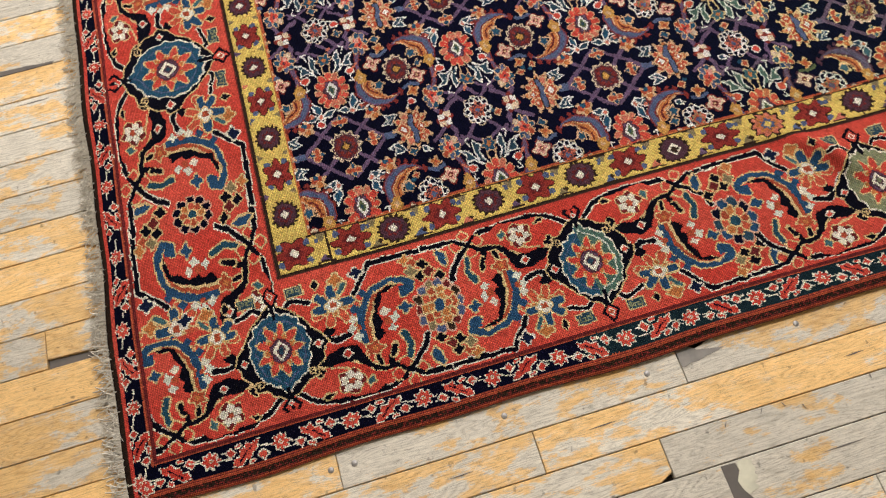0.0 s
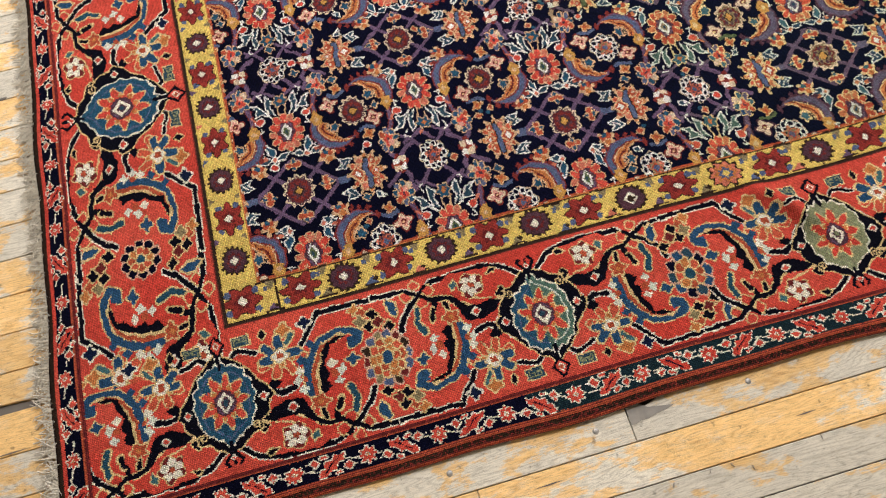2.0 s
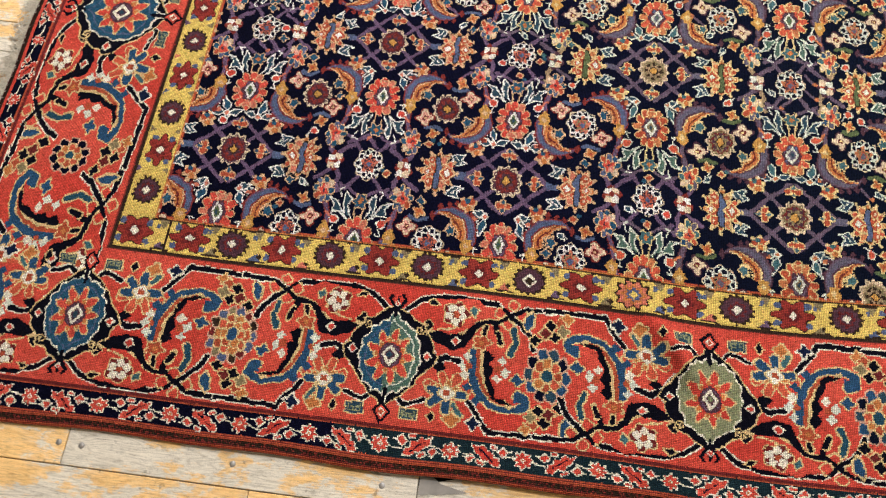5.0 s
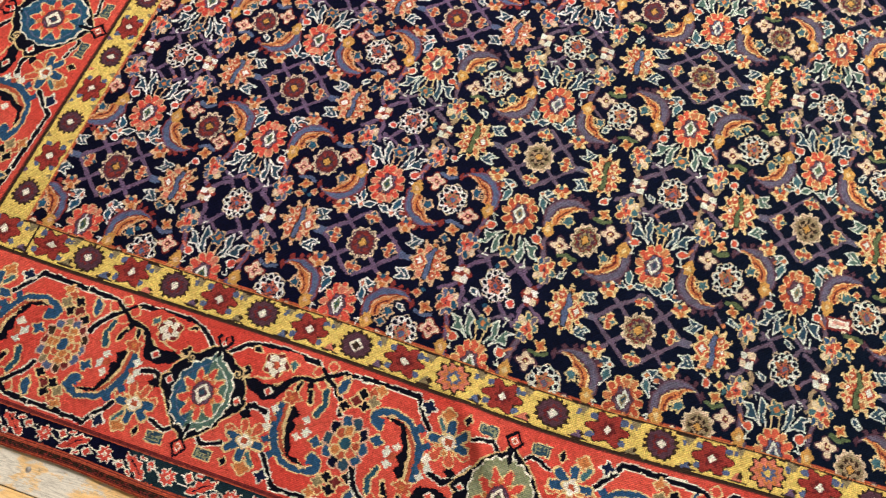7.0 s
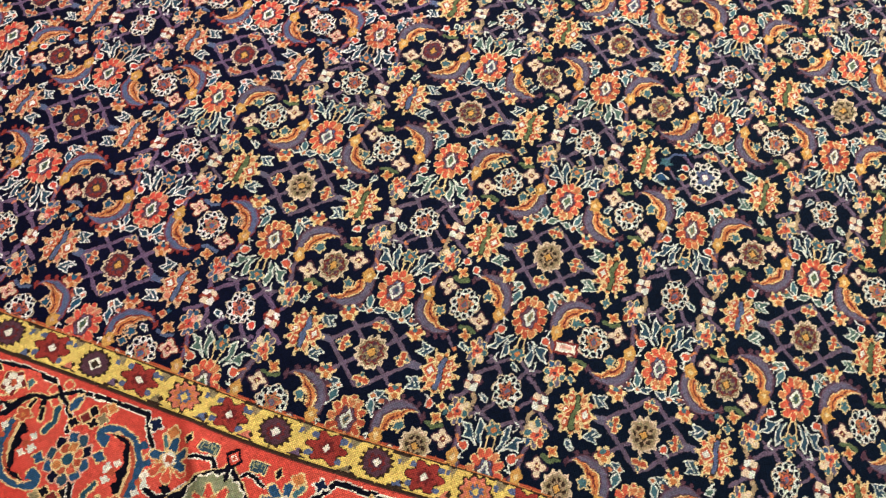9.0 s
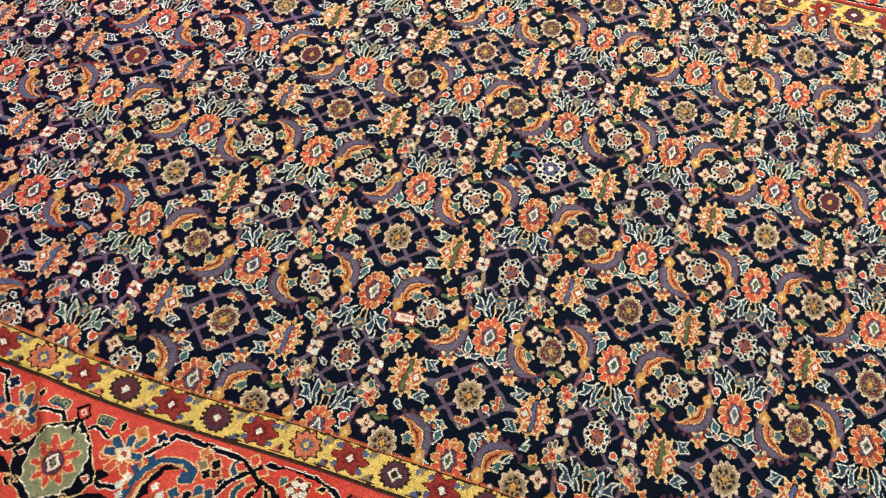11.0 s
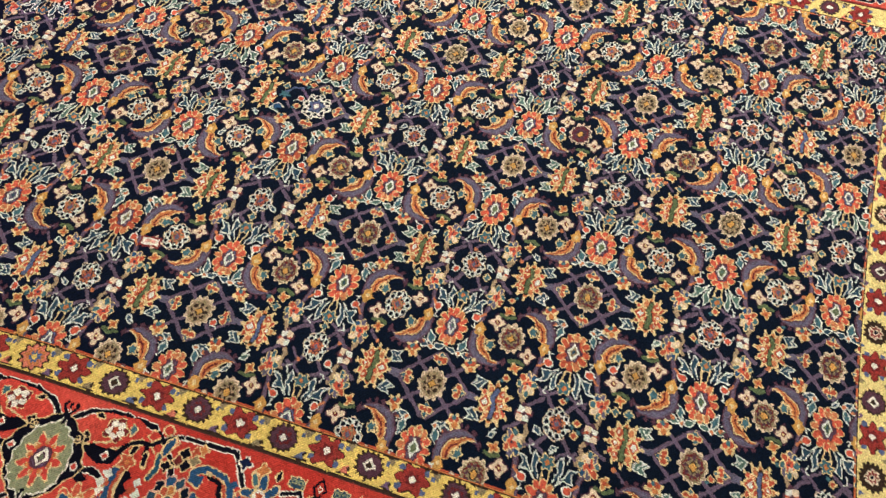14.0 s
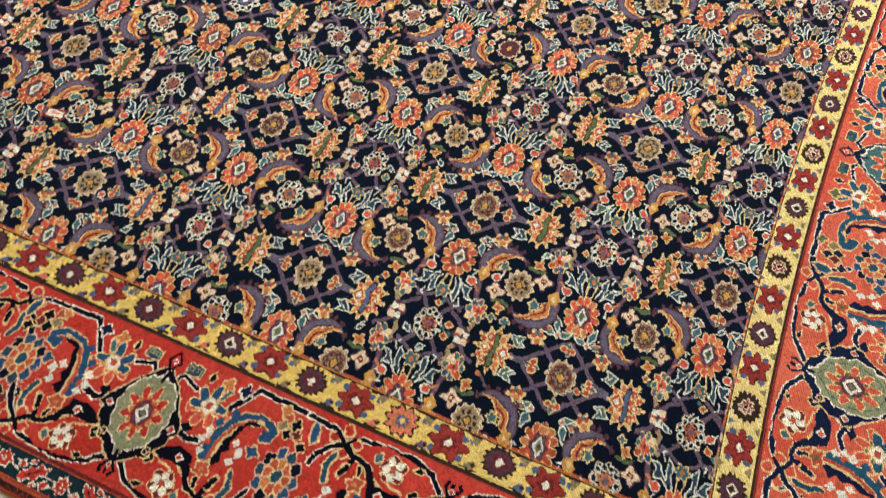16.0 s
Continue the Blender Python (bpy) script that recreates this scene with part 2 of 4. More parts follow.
def inside(kind, args, X, Y):
    if kind == "d":
        x, y, rx, ry = args
        return ((X - x) / rx) ** 2 + ((Y - y) / ry) ** 2 < 1
    if kind == "q":
        x, y, rx, ry = args
        return (abs(X - x) < rx) & (abs(Y - y) < ry)
    if kind == "k":
        x, y, rx, ry = args
        return abs(X - x) / rx + abs(Y - y) / ry < 1
    if kind == "f":
        x, y, r, n, amp, ph, tall = args
        dx, dy = X - x, (Y - y) / tall
        return np.hypot(dx, dy) < r * (1 + amp * np.cos(n * np.arctan2(dy, dx) + ph))
    if kind == "l":
        w, pts = max(args[0], 1.75), args[1]
        m = np.zeros(X.shape, bool)
        for (ax, ay), (bx, by) in zip(pts, pts[1:]):
            dx, dy = bx - ax, by - ay
            s = np.clip(((X - ax) * dx + (Y - ay) * dy) / (dx * dx + dy * dy + 1e-9), 0, 1)
            m |= (X - ax - s * dx) ** 2 + (Y - ay - s * dy) ** 2 < w * w / 4
        return m
    pts = args[0]
    m = np.zeros(X.shape, bool)
    for (ax, ay), (bx, by) in zip(pts, pts[1:] + pts[:1]):
        if ay != by:
            m ^= ((ay > Y) != (by > Y)) & (X < (bx - ax) * (Y - ay) / (by - ay) + ax)
    return m


def reach(layers):
    r = 0.0
    for kind, _, *a in layers:
        if kind in "dqk":
            r = max(r, math.hypot(a[0], a[1]) + max(a[2], a[3]))
        elif kind == "f":
            r = max(r, math.hypot(a[0], a[1]) + a[2] * (1 + abs(a[4])) * max(1, a[6]))
        else:
            r = max(r, max(math.hypot(*p) for p in a[-1]) + (a[0] if kind == "l" else 0))
    return r + 3


def stamp(layers, cx, cy, sx=1.0, sy=1.0, turn=0.0, clip=(U0, V0, U1, V1), swap=None, wobble=1.0):
    """Weaves the layers of a motif round (cx, cy); sx, sy: scale and mirror; turn: degrees."""
    cx, cy = cx + rng.normal(0, 0.8) * wobble, cy + rng.normal(0, 0.8) * wobble
    r = reach(layers) * max(abs(sx), abs(sy))
    x0, x1 = max(cx - r, clip[0]), min(cx + r, clip[2])
    y0, y1 = max(cy - r, clip[1]), min(cy + r, clip[3])
    a, b = np.searchsorted(GU, (x0, x1))
    c, d = np.searchsorted(GV, (y0, y1))
    if a >= b or c >= d:
        return
    X, Y = np.meshgrid(GU[a:b] - cx, GV[c:d] - cy)
    X, Y = X + DRIFT_U[c:d, a:b], Y + DRIFT_V[c:d, a:b]
    if turn:
        co, si = math.cos(radians(turn)), math.sin(radians(turn))
        X, Y = co * X + si * Y, co * Y - si * X
    X, Y = X / sx, Y / sy
    view = CANVAS[c:d, a:b]
    if clip is FIELD and cx < 620 + 140 * math.sin(cy / 90):
        swap = {"straw": "rose", "olive": "slate", "tan": "mauve", "teal": "lake", "ivory": "chalk", **(swap or {})}
    elif clip is FIELD:
        swap = {"red": "brick", "salmon": "coral", "ivory": "bone", "pink": "oat", "cream": "oat", "wine": "plum", "slate": "ash", "mauve": "heather", "straw": "hay", "olive": "fern", "deep": "jade" if rng.random() < 0.3 else "deep", **(swap or {})}
    for kind, colour, *args in layers:
        if swap:
            colour = swap.get(colour, colour)
        view[inside(kind, args, X, Y)] = INDEX[colour]


def region(colour, x0, y0, x1, y1):
    a, b = np.searchsorted(GU, (x0, x1))
    c, d = np.searchsorted(GV, (y0, y1))
    CANVAS[c:d, a:b] = INDEX[colour]


# nested bands: distance from the centre line of the yellow band outwards
RX, TY = 2346.0, 1126.0
for colour, out in (("rust", 288), ("wine", 275), ("brown", 272.5), ("rust", 266), ("wine", 263), ("rust", 262), ("navy", 260), ("rust", 229), ("maroon", 227), ("red", 222), ("wine", 30.5), ("brown", 28), ("gold", 24), ("brown", -22), ("orange", -23), ("rust", -25), ("navy", -27)):
    region(colour, -out, -out, RX + out, TY + out)
# end bands at the fringe sides: flat-woven dark brown edge
region("brown", U0, V0, -259, V1)
region("brown", RX + 259, V0, U1, V1)
region("red", -259, -266, -252.5, TY + 266)
# stray red tufts in the brown edge
rim_v = (GV < -264) | (GV > TY + 264)
speck = rim_v[:, None] & (rng.random(CANVAS.shape) < 0.25)
CANVAS[speck & (CANVAS == INDEX["brown"])] = INDEX["wine"]
FIELD = (24, 24, RX - 24, TY - 24)
SIDES = (-1, 1)

# --- motifs of the field ---
def dots(colour, count, ring, size, first=0.0, tall=1.0):
    return [("d", colour, ring * math.cos(first + k * 2 * math.pi / count), tall * ring * math.sin(first + k * 2 * math.pi / count), size, size) for k in range(count)]


ROSETTE = [("f", "cream", 0, 0, 23.3, 12, 0.09, 0, 1), ("f", "plum", 0, 0, 20.6, 12, 0.08, 0, 1), ("f", "maroon", 0, 0, 17, 8, 0.10, 0.4, 1), ("f", "plum", 0, 0, 14, 8, 0.16, 0, 1)] + dots("wine", 8, 12, 3.0) + dots("cream", 12, 19.6, 1.3) + [
    ("f", "plum", 0, 0, 8, 8, 0.1, 0, 1), ("k", "brown", 0, 0, 9, 9), ("k", "amber", 0, 0, 6.5, 6.5)]
RING = [("f", "cream", 0, 0, 24.2, 8, 0.09, 0, 1), ("f", "navy", 0, 0, 22.4, 8, 0.09, 0, 1)] + dots("ivory", 10, 18, 5.6) + dots("navy", 10, 18.4, 3.5) + dots("salmon", 5, 12.5, 2.8, 0.3) + [
    ("f", "salmon", 0, 0, 10.5, 8, 0.16, 0, 1), ("f", "plum", 0, 0, 8.8, 8, 0.2, 0, 1), ("k", "rust", 0, 0, 8, 8), ("k", "slate", 0, 0, 5.5, 5.5)]
BUD = [("k", "straw", 0, 7, 5.5, 7), ("k", "teal", 0, 7, 3.6, 5), ("d", "straw", -7, 0, 6, 5.6), ("d", "straw", 7, 0, 6, 5.6), ("d", "rust", -7, 0, 4.2, 4), ("d", "rust", 7, 0, 4.2, 4), ("k", "straw", 0, -6, 5, 6), ("k", "teal", 0, -6, 3.2, 4.2), ("k", "rust", 0, 1, 4, 4)]


def leaflet(x, y, angle, length, half, fill, edge="ivory"):
    """A small pointed leaf drawn in outline."""
    ca, sa = math.cos(radians(angle)), math.sin(radians(angle))
    shape = [(0, 0), (length * 0.35, half), (length, half * 0.25), (length * 0.45, -half)]
    pts = [(x + ca * a - sa * b, y + sa * a + ca * b) for a, b in shape]
    return [("p", fill, pts), ("l", edge, 1.8, pts + pts[:1])]


LATTICE = []
for a in SIDES:
    for b in SIDES:
        LATTICE += [("l", "mauve", 5.8, [(0, 0), (a * 45, b * 42)]), ("l", "mauve", 5.8, [(a * 62, -b * 3), (a * 4, b * 50)])]
for a in SIDES:
    LATTICE.append(("q", "slate", a * 65, 0, 8, 5))
    for b in SIDES:
        # white-edged leaflets beside the end flowers
        bird = [(a * 58, b * 20), (a * 72, b * 15), (a * 82, b * 30), (a * 62, b * 35), (a * 67, b * 26)]
        LATTICE += [("p", "deep", bird), ("l", "ivory", 1.8, bird + bird[:1]), ("l", "ivory", 1.8, [(a * 66, b * 20), (a * 74, b * 28)])]
        # branched sprigs above and below
        LATTICE += leaflet(a * 23, b * 60, 90 - a * 90 + a * b * 72, 27, 6, "teal") + leaflet(a * 26, b * 57, 90 - a * 90 + a * b * 8, 25, 6, "deep") + leaflet(a * 20, b * 57, 90 + a * 70 - (0 if b > 0 else a * 140), 20, 5.5, "deep")
        LATTICE += [("l", "ivory", 1.8, [(a * 36, b * 68), (a * 48, b * 84), (a * 42, b * 86), (a * 40, b * 78)]), ("d", "deep", a * 45, b * 76, 3, 3)]
        LATTICE += [("k", "ivory", a * 23, b * 57, 6.5, 6.5), ("k", "salmon", a * 23, b * 57, 4, 4), ("d", "salmon", a * 37, b * 61, 3.2, 3.2)]
SPRAY = [("l", "straw", 2.0, [(-3, 26), (-6, 44)]), ("l", "straw", 2.0, [(3, 26), (6, 44)])]
for a in SIDES:
    inner = [(a * 9, 30), (a * 15, 43), (a * 13, 56), (a * 20, 64), (a * 22, 48), (a * 18, 36)]
    outer = [(a * 15, 28), (a * 25, 36), (a * 37, 35), (a * 34, 46), (a * 43, 54), (a * 31, 52), (a * 26, 44)]
    SPRAY += [("p", "deep", inner), ("l", "ivory", 1.8, inner[:4]), ("l", "ivory", 1.8, inner[3:]), ("p", "deep", outer), ("l", "ivory", 1.8, outer[:5]), ("l", "ivory", 1.8, outer[4:] + outer[:1]),
              ("l", "mauve", 4.4, [(a * 8, 62), (a * 24, 72), (a * 36, 66)]), ("l", "ivory", 1.8, [(a * 26, 58), (a * 30, 68), (a * 24, 70)]),
              ("d", "ivory", a * 32, 25, 7.2, 6.6), ("d", "red", a * 32, 25, 5.4, 4.8), ("l", "salmon", 3.4, [(a * 37, 28), (a * 44, 35)]), ("l", "ivory", 1.8, [(a * 31, 17), (a * 34, 8), (a * 28, 10)])]
SPRAY += [("f", "straw", 0, 53, 11, 6, 0.2, 0, 0.9), ("f", "teal", 0, 53, 9, 6, 0.2, 0, 0.9), ("k", "orange", 0, 53, 4.5, 4.5)]
PALMETTE = []
for ring, size, count, fills in ((18.5, 9.6, 12, ("red", "red", "red", "salmon")), (11.5, 5.0, 9, ("red",))):
    for k in range(count):
        a = radians(90 + k * 360 / count)
        px, py = ring * math.cos(a), 1.25 * ring * math.sin(a)
        ends = [(px * 0.5, py * 0.5), (px, py), (px * 1.2, py * 1.2)]
        PALMETTE += [("l", "straw", size + 2.2, ends), ("l", fills[k % len(fills)], size - 0.4, ends)]
PALMETTE += [("l", "straw", size + 3.4, ends), ("l", fills[k % len(fills)], size, ends)]
PALMETTE += [("f", "red", 0, 0, 15.5, 7, 0.10, 0.1, 1.25), ("f", "straw", 0, -22, 7, 3, 0.3, 1.57, 1.1), ("f", "salmon", 0, -22, 5, 3, 0.3, 1.57, 1.1), ("f", "plum", 0, 0, 13.0, 6, 0.12, 0.5, 1.3), ("f", "mauve", 0, 1, 10.5, 6, 0.10, 0, 1.35), ("k", "plum", 0, 0, 12, 18), ("k", "ivory", 0, 0, 9.6, 15), ("k", "slate", 0, 0, 5.6, 9.5), ("k", "deep", 0, 0, 2.6, 4.5)]
DOUBLE = []
for k in range(12):
    ends = [(8 * math.cos(k * math.pi / 6), 8 * math.sin(k * math.pi / 6)), (21.5 * math.cos(k * math.pi / 6), 22 * math.sin(k * math.pi / 6))]
    DOUBLE += [("l", "straw", 8.4, ends), ("k", "straw", 28 * math.cos(k * math.pi / 6), 28.0 * math.sin(k * math.pi / 6), 3.0, 3.0), ("l", ("orange", "rust", "brick")[k % 3], 5.9, ends), ("l", "straw", 2.0, [(12 * math.cos(k * math.pi / 6), 12 * math.sin(k * math.pi / 6)), (17 * math.cos(k * math.pi / 6), 17 * math.sin(k * math.pi / 6))])]
DOUBLE += [("f", "rust", 5, 0, 12, 9, 0.2, 0, 1.3), ("f", "straw", 10, 14, 7.5, 6, 0.2, 0, 1), ("f", "straw", 10, -14, 7.5, 6, 0.2, 0, 1),
          ("d", "rust", 10, 14, 5, 5), ("d", "rust", 10, -14, 5, 5), ("d", "cream", 11, 14, 2, 2), ("d", "cream", 11, -14, 2, 2), ("f", "straw", -8, 16, 6, 5, 0.2, 0, 1), ("f", "straw", -8, -16, 6, 5, 0.2, 0, 1), ("d", "salmon", -8, 16, 4, 4), ("d", "salmon", -8, -16, 4, 4),
          ("l", "brown", 9, [(1, 17), (-2, 6), (2, -6), (0, -18)]), ("l", "olive", 6.5, [(1, 16), (-2, 6), (2, -6), (0, -17)]),
          ("k", "straw", -14, 0, 12.5, 12), ("k", "rust", -14, 0, 9.5, 9), ("k", "ivory", -14, 0, 5.2, 5), ("k", "straw", 14, 0, 8, 7), ("k", "rust", 14, 0, 5.5, 5), ("k", "ivory", 14, 0, 3, 3)]
SQUARE = [("l", "tan", 6, [(2, 8), (10, 19), (7, 28), (12, 38)]), ("l", "tan", 6, [(-2, -8), (-10, -19), (-7, -28), (-12, -38)]), ("l", "mauve", 5.4, [(0, 8), (-12, 18), (-24, 24)]), ("l", "mauve", 5.4, [(0, -8), (12, -18), (24, -24)]),
          ("f", "wine", 0, 0, 11.5, 4, 0.2, 0.785, 1), ("q", "cream", -5, 5, 4.8, 4.6), ("q", "ivory", 5, 4, 4.4, 4.2), ("q", "ivory", -4, -5, 4.4, 4.2), ("q", "cream", 5, -5, 4.6, 4.2), ("l", "rust", 2.0, [(-9, 1), (9, -1)]), ("k", "wine", 0, 0, 4.2, 4.2)]
ASTER = []
for k, fill in enumerate(("teal", "slate", "teal", "cream", "teal", "blue", "slate", "rust")):
    ends = [(6 * math.cos(k * math.pi / 4), 6 * math.sin(k * math.pi / 4)), (13.5 * math.cos(k * math.pi / 4 + 0.1), 13.5 * math.sin(k * math.pi / 4 + 0.1))]
    ASTER += [("l", "straw", 9.6, ends), ("l", fill, 6.9, ends)]
ASTER += [("f", "straw", 0, 0, 9.0, 5, 0.2, 0.3, 1), ("f", "red", 0, 0, 7.4, 5, 0.2, 0.3, 1), ("q", "pink", -3, 5, 3.6, 3.2), ("k", "plum", 1, -1, 3, 3)]
QUATRE = [("f", "wine", 0, 0, 12, 4, 0.25, 0.785, 1), ("f", "cream", 0, 0, 9.8, 4, 0.28, 0.785, 1), ("f", "pink", 0, 0, 7, 4, 0.28, 0.3, 1), ("k", "maroon", 0, 0, 5, 5), ("k", "straw", 0, 0, 2.2, 2.2)]
DROP = [("l", "olive", 5.5, [(-11, -7), (0, -10), (10, -6)]), ("f", "straw", 0, 2, 7.5, 4, 0.3, 1.5, 1), ("f", "orange", 0, 2, 5.6, 4, 0.3, 1.5, 1), ("k", "rust", 0, 2, 3, 3)]


# a sickle leaf curling round a rosette, its yellow tip joined by a stem to the aster
def crescent(near, far, a0=140, a1=318, n=26, jag=0.0):
    """A bent leaf between two depths below its outer edge, in millimetres: blunt where it starts, a horn where it ends."""
    edge, inner = [], []
    for k in range(n + 1):
        f = k / n
        room = min(1.0, 3.0 * (1 - f) + 0.1)
        a = radians(a0 + (a1 - a0) * f)
        outer = 36.5 - 3.0 * f
        ro, ri = outer - near * room, outer - far * room + (jag * room if k % 2 else 0)
        edge.append((ro * math.cos(a) - 29, 1.06 * ro * math.sin(a) - 18))
        inner.append((ri * math.cos(a) - 29, 1.06 * ri * math.sin(a) - 18))
    return edge + inner[::-1]


SICKLE = [("l", "wine", 7.5, [(-55, 4), (-54, 26), (-48, 50)]), ("l", "mauve", 5.0, [(-55, 4), (-54, 26), (-48, 50)]), ("p", "wine", crescent(-1.8, 14, 152, 324)), ("k", "wine", -2, -40, 4.5, 8), ("k", "wine", -13, -55, 4.5, 5), ("k", "wine", -36, -60, 4.5, 5), ("k", "wine", -57, -46, 4.5, 5), ("k", "wine", -25, -59, 4, 4.5), ("k", "wine", -65, -26, 4, 5),
          ("p", "mauve", crescent(0.0, 11.0, 156, 318)), ("p", "slate", crescent(2.4, 9.0, 158, 308)), ("p", "wine", crescent(9.2, 11.8, 152, 306)),
          ("p", "straw", crescent(11.4, 27.0, 150, 308, 26, 4.5)), ("p", "orange", crescent(13.0, 24.0, 152, 304, 26, 3.0)), ("p", "maroon", crescent(17.2, 19.8, 156, 298)),
          ("f", "straw", -30, -20, 7.5, 5, 0.2, 0, 1.2), ("f", "teal", -30, -20, 5.4, 5, 0.2, 0, 1.2), ("k", "amber", -54, 2, 10, 13), ("q", "amber", -54, -4, 6.5, 5), ("k", "straw", -54, 0, 4, 5)]
MOTH = [("f", "straw", 0, 0, 12, 6, 0.2, 0, 1), ("d", "rust", -5, 3, 4.6, 4.6), ("d", "rust", 5, 3, 4.6, 4.6), ("d", "orange", 0, -6, 4.6, 4.6), ("d", "teal", 0, 6, 4, 4)]

HU, HV = 99.0, 106.0
TINTS = ({}, {"plum": "tan", "wine": "brown", "maroon": "olive"}, {"wine": "plum", "plum": "olive"}, {"plum": "olive", "wine": "tan", "maroon": "brown"})
PTINTS = ({"slate": "fern"}, {"slate": "fern", "deep": "moss"}, {"red": "rust", "slate": "olive"}, {"mauve": "slate"})


def node_at(i, j):
    return 102 + HU * (i - 1), 34 + HV * j


def is_lattice(i, j):
    return ((i - 1) // 2 + (j - 1) // 2) % 2 == 0


cells = [(i, j) for j in range(-1, 13) for i in range(-1, 26)]
for i, j in cells:
    x, y = node_at(i, j)
    if i % 2 and j % 2 and is_lattice(i, j):
        stamp(LATTICE, x, y, clip=FIELD)
        for dx, dy, t in ((41, 0, -90), (-41, 0, 90), (0, 40, 0), (0, -40, 180)):
            stamp(BUD, x + dx, y + dy, sx=0.92, sy=0.98, turn=t, clip=FIELD)
for i, j in cells:
    x, y = node_at(i, j)
    pick = rng.integers(0, 4)
    if i % 2 and j % 2 and not is_lattice(i, j):
        for s in SIDES:
            stamp(SQUARE, x + s * 50, y, sx=s, sy=1.22, clip=FIELD)
        for s in SIDES:
            stamp([("l", "mauve", 5.6, [(10, 18), (26, 40)]), ("l", "mauve", 5.6, [(-10, 18), (-26, 40)]), ("l", "mauve", 5.6, [(26, 40), (34, 34)]), ("l", "mauve", 5.6, [(-26, 40), (-34, 34)])], x, y, sy=s, clip=FIELD)
    if i % 2 == 0 and j % 2 == 0:
        flip = 1 if (i // 2 + j // 2) % 2 == 0 else -1
        for t in (0, 180):
            stamp(SICKLE, x, y, sx=flip, turn=t, clip=FIELD)
            s = 1 if t == 0 else -1
            stamp(MOTH, x + flip * s * -50, y + s * -62, turn=20, clip=FIELD, sx=0.95, sy=0.95)
for i, j in cells:
    x, y = node_at(i, j)
    pick = int(rng.integers(0, 4))
    gold = i > 5 and rng.random() < (0.6 if i < 10 else 0.95)
    if i % 2 and j % 2 == 0:
        up = 1 if not is_lattice(i, j + 1) else -1
        y -= 8 * up
        stamp(SPRAY, x, y, sx=1.04, sy=up * 1.08, clip=FIELD)
        stamp(PALMETTE, x, y, sx=0.93, sy=up * 1.0, clip=FIELD, swap=PTINTS[pick if i > 6 else 0])
    elif i % 2 and is_lattice(i, j):
        stamp(ROSETTE, x, y, sx=0.93, sy=1.06, clip=FIELD, swap=TINTS[1 + pick % 3 if gold else 0])
    elif i % 2:
        stamp(RING, x, y, sx=0.84, sy=1.0, clip=FIELD)
    elif j % 2:
        s = 1 if is_lattice(i + 1, j) else -1
        stamp(DOUBLE, x, y, sx=-s * 0.98, sy=1.22, clip=FIELD, swap={"olive": "slate"} if pick == 0 else None)
    else:
        flip = 1 if (i // 2 + j // 2) % 2 == 0 else -1
        for s in SIDES:
            stamp(QUATRE, x - s * flip * 31, y + s * 20, sx=1.05, sy=1.05, turn=20, clip=FIELD)
            stamp(DROP, x - s * flip * 17, y + s * 43, sx=1.05, sy=1.05 * s, clip=FIELD)
        stamp(ROSETTE if pick < 2 else RING, x, y, sx=0.88, sy=1.02, clip=FIELD, swap=TINTS[1 + pick % 3] if gold else None)
        for s in SIDES:
            stamp(ASTER, x - s * flip * 43, y + s * 62, sx=s * flip * 0.88, sy=s * 1.2, clip=FIELD)

rx, ry = node_at(13, 5)
stamp([("d", "navy", -52, 14, 36, 24), ("d", "navy", -58, -12, 22, 20), ("l", "slate", 4, [(-70, 8), (-58, 26), (-40, 30)]), ("l", "mauve", 4.5, [(-20, 10), (-40, 26)]), ("f", "teal", -66, 6, 9, 5, 0.3, 0, 0.8), ("f", "blue", -68, -22, 9, 4, 0.3, 0, 0.7), ("l", "ivory", 1.8, [(-78, -22), (-66, -16), (-56, -22)])], rx, ry, wobble=0)
stamp(RING, rx, ry, sx=1.1, sy=1.1, swap={"salmon": "slate", "rust": "mauve", "plum": "slate", "slate": "ivory", "cream": "ivory"}, wobble=0)
stamp([("q", "wine", 0, 0, 17, 10), ("q", "ivory", 0, 0, 14, 7), ("q", "pink", 0, 0, 9, 3)], 1155, 226, turn=4, wobble=0)

# small flowers and sprigs wherever the ground would lie bare
TINY = ([("d", "ivory", 0, 0, 6.6, 6.2), ("d", "red", 0, 0, 4.8, 4.6), ("l", "ivory", 1.8, [(6, 2), (11, 8)])], [("f", "straw", 0, 0, 6.5, 4, 0.25, 0.4, 1), ("f", "teal", 0, 0, 4.6, 4, 0.25, 0.4, 1)],
        leaflet(-7, -3, 25, 15, 4.2, "deep") + [("l", "ivory", 1.8, [(-2, 4), (5, 9)])], [("l", "mauve", 4.2, [(-9, -5), (0, 0), (8, 7)]), ("d", "salmon", 8, 7, 3.4, 3.4)], [("k", "straw", 0, 0, 7, 7), ("k", "rust", 0, 0, 4.6, 4.6), ("d", "teal", 7, 5, 3.2, 3.2)])


def fill_bare(ground, box, clear, kinds, odds, half=None):
    for v in np.arange(box[1] + clear, box[3] - clear, 9.0):
        for u in np.arange(box[0] + clear, box[2] - clear, 9.0):
            a, b = np.searchsorted(GU, (u - clear, u + clear))
            c, d = np.searchsorted(GV, (v - clear, v + clear))
            if (CANVAS[c:d, a:b] == INDEX[ground]).all() and rng.random() < odds:
                stamp(kinds[int(rng.integers(0, len(kinds)))], u, v, turn=float(rng.integers(0, 4)) * 90 + 12, clip=half or box)


fill_bare("navy", FIELD, 6.8, TINY, 0.7, FIELD)

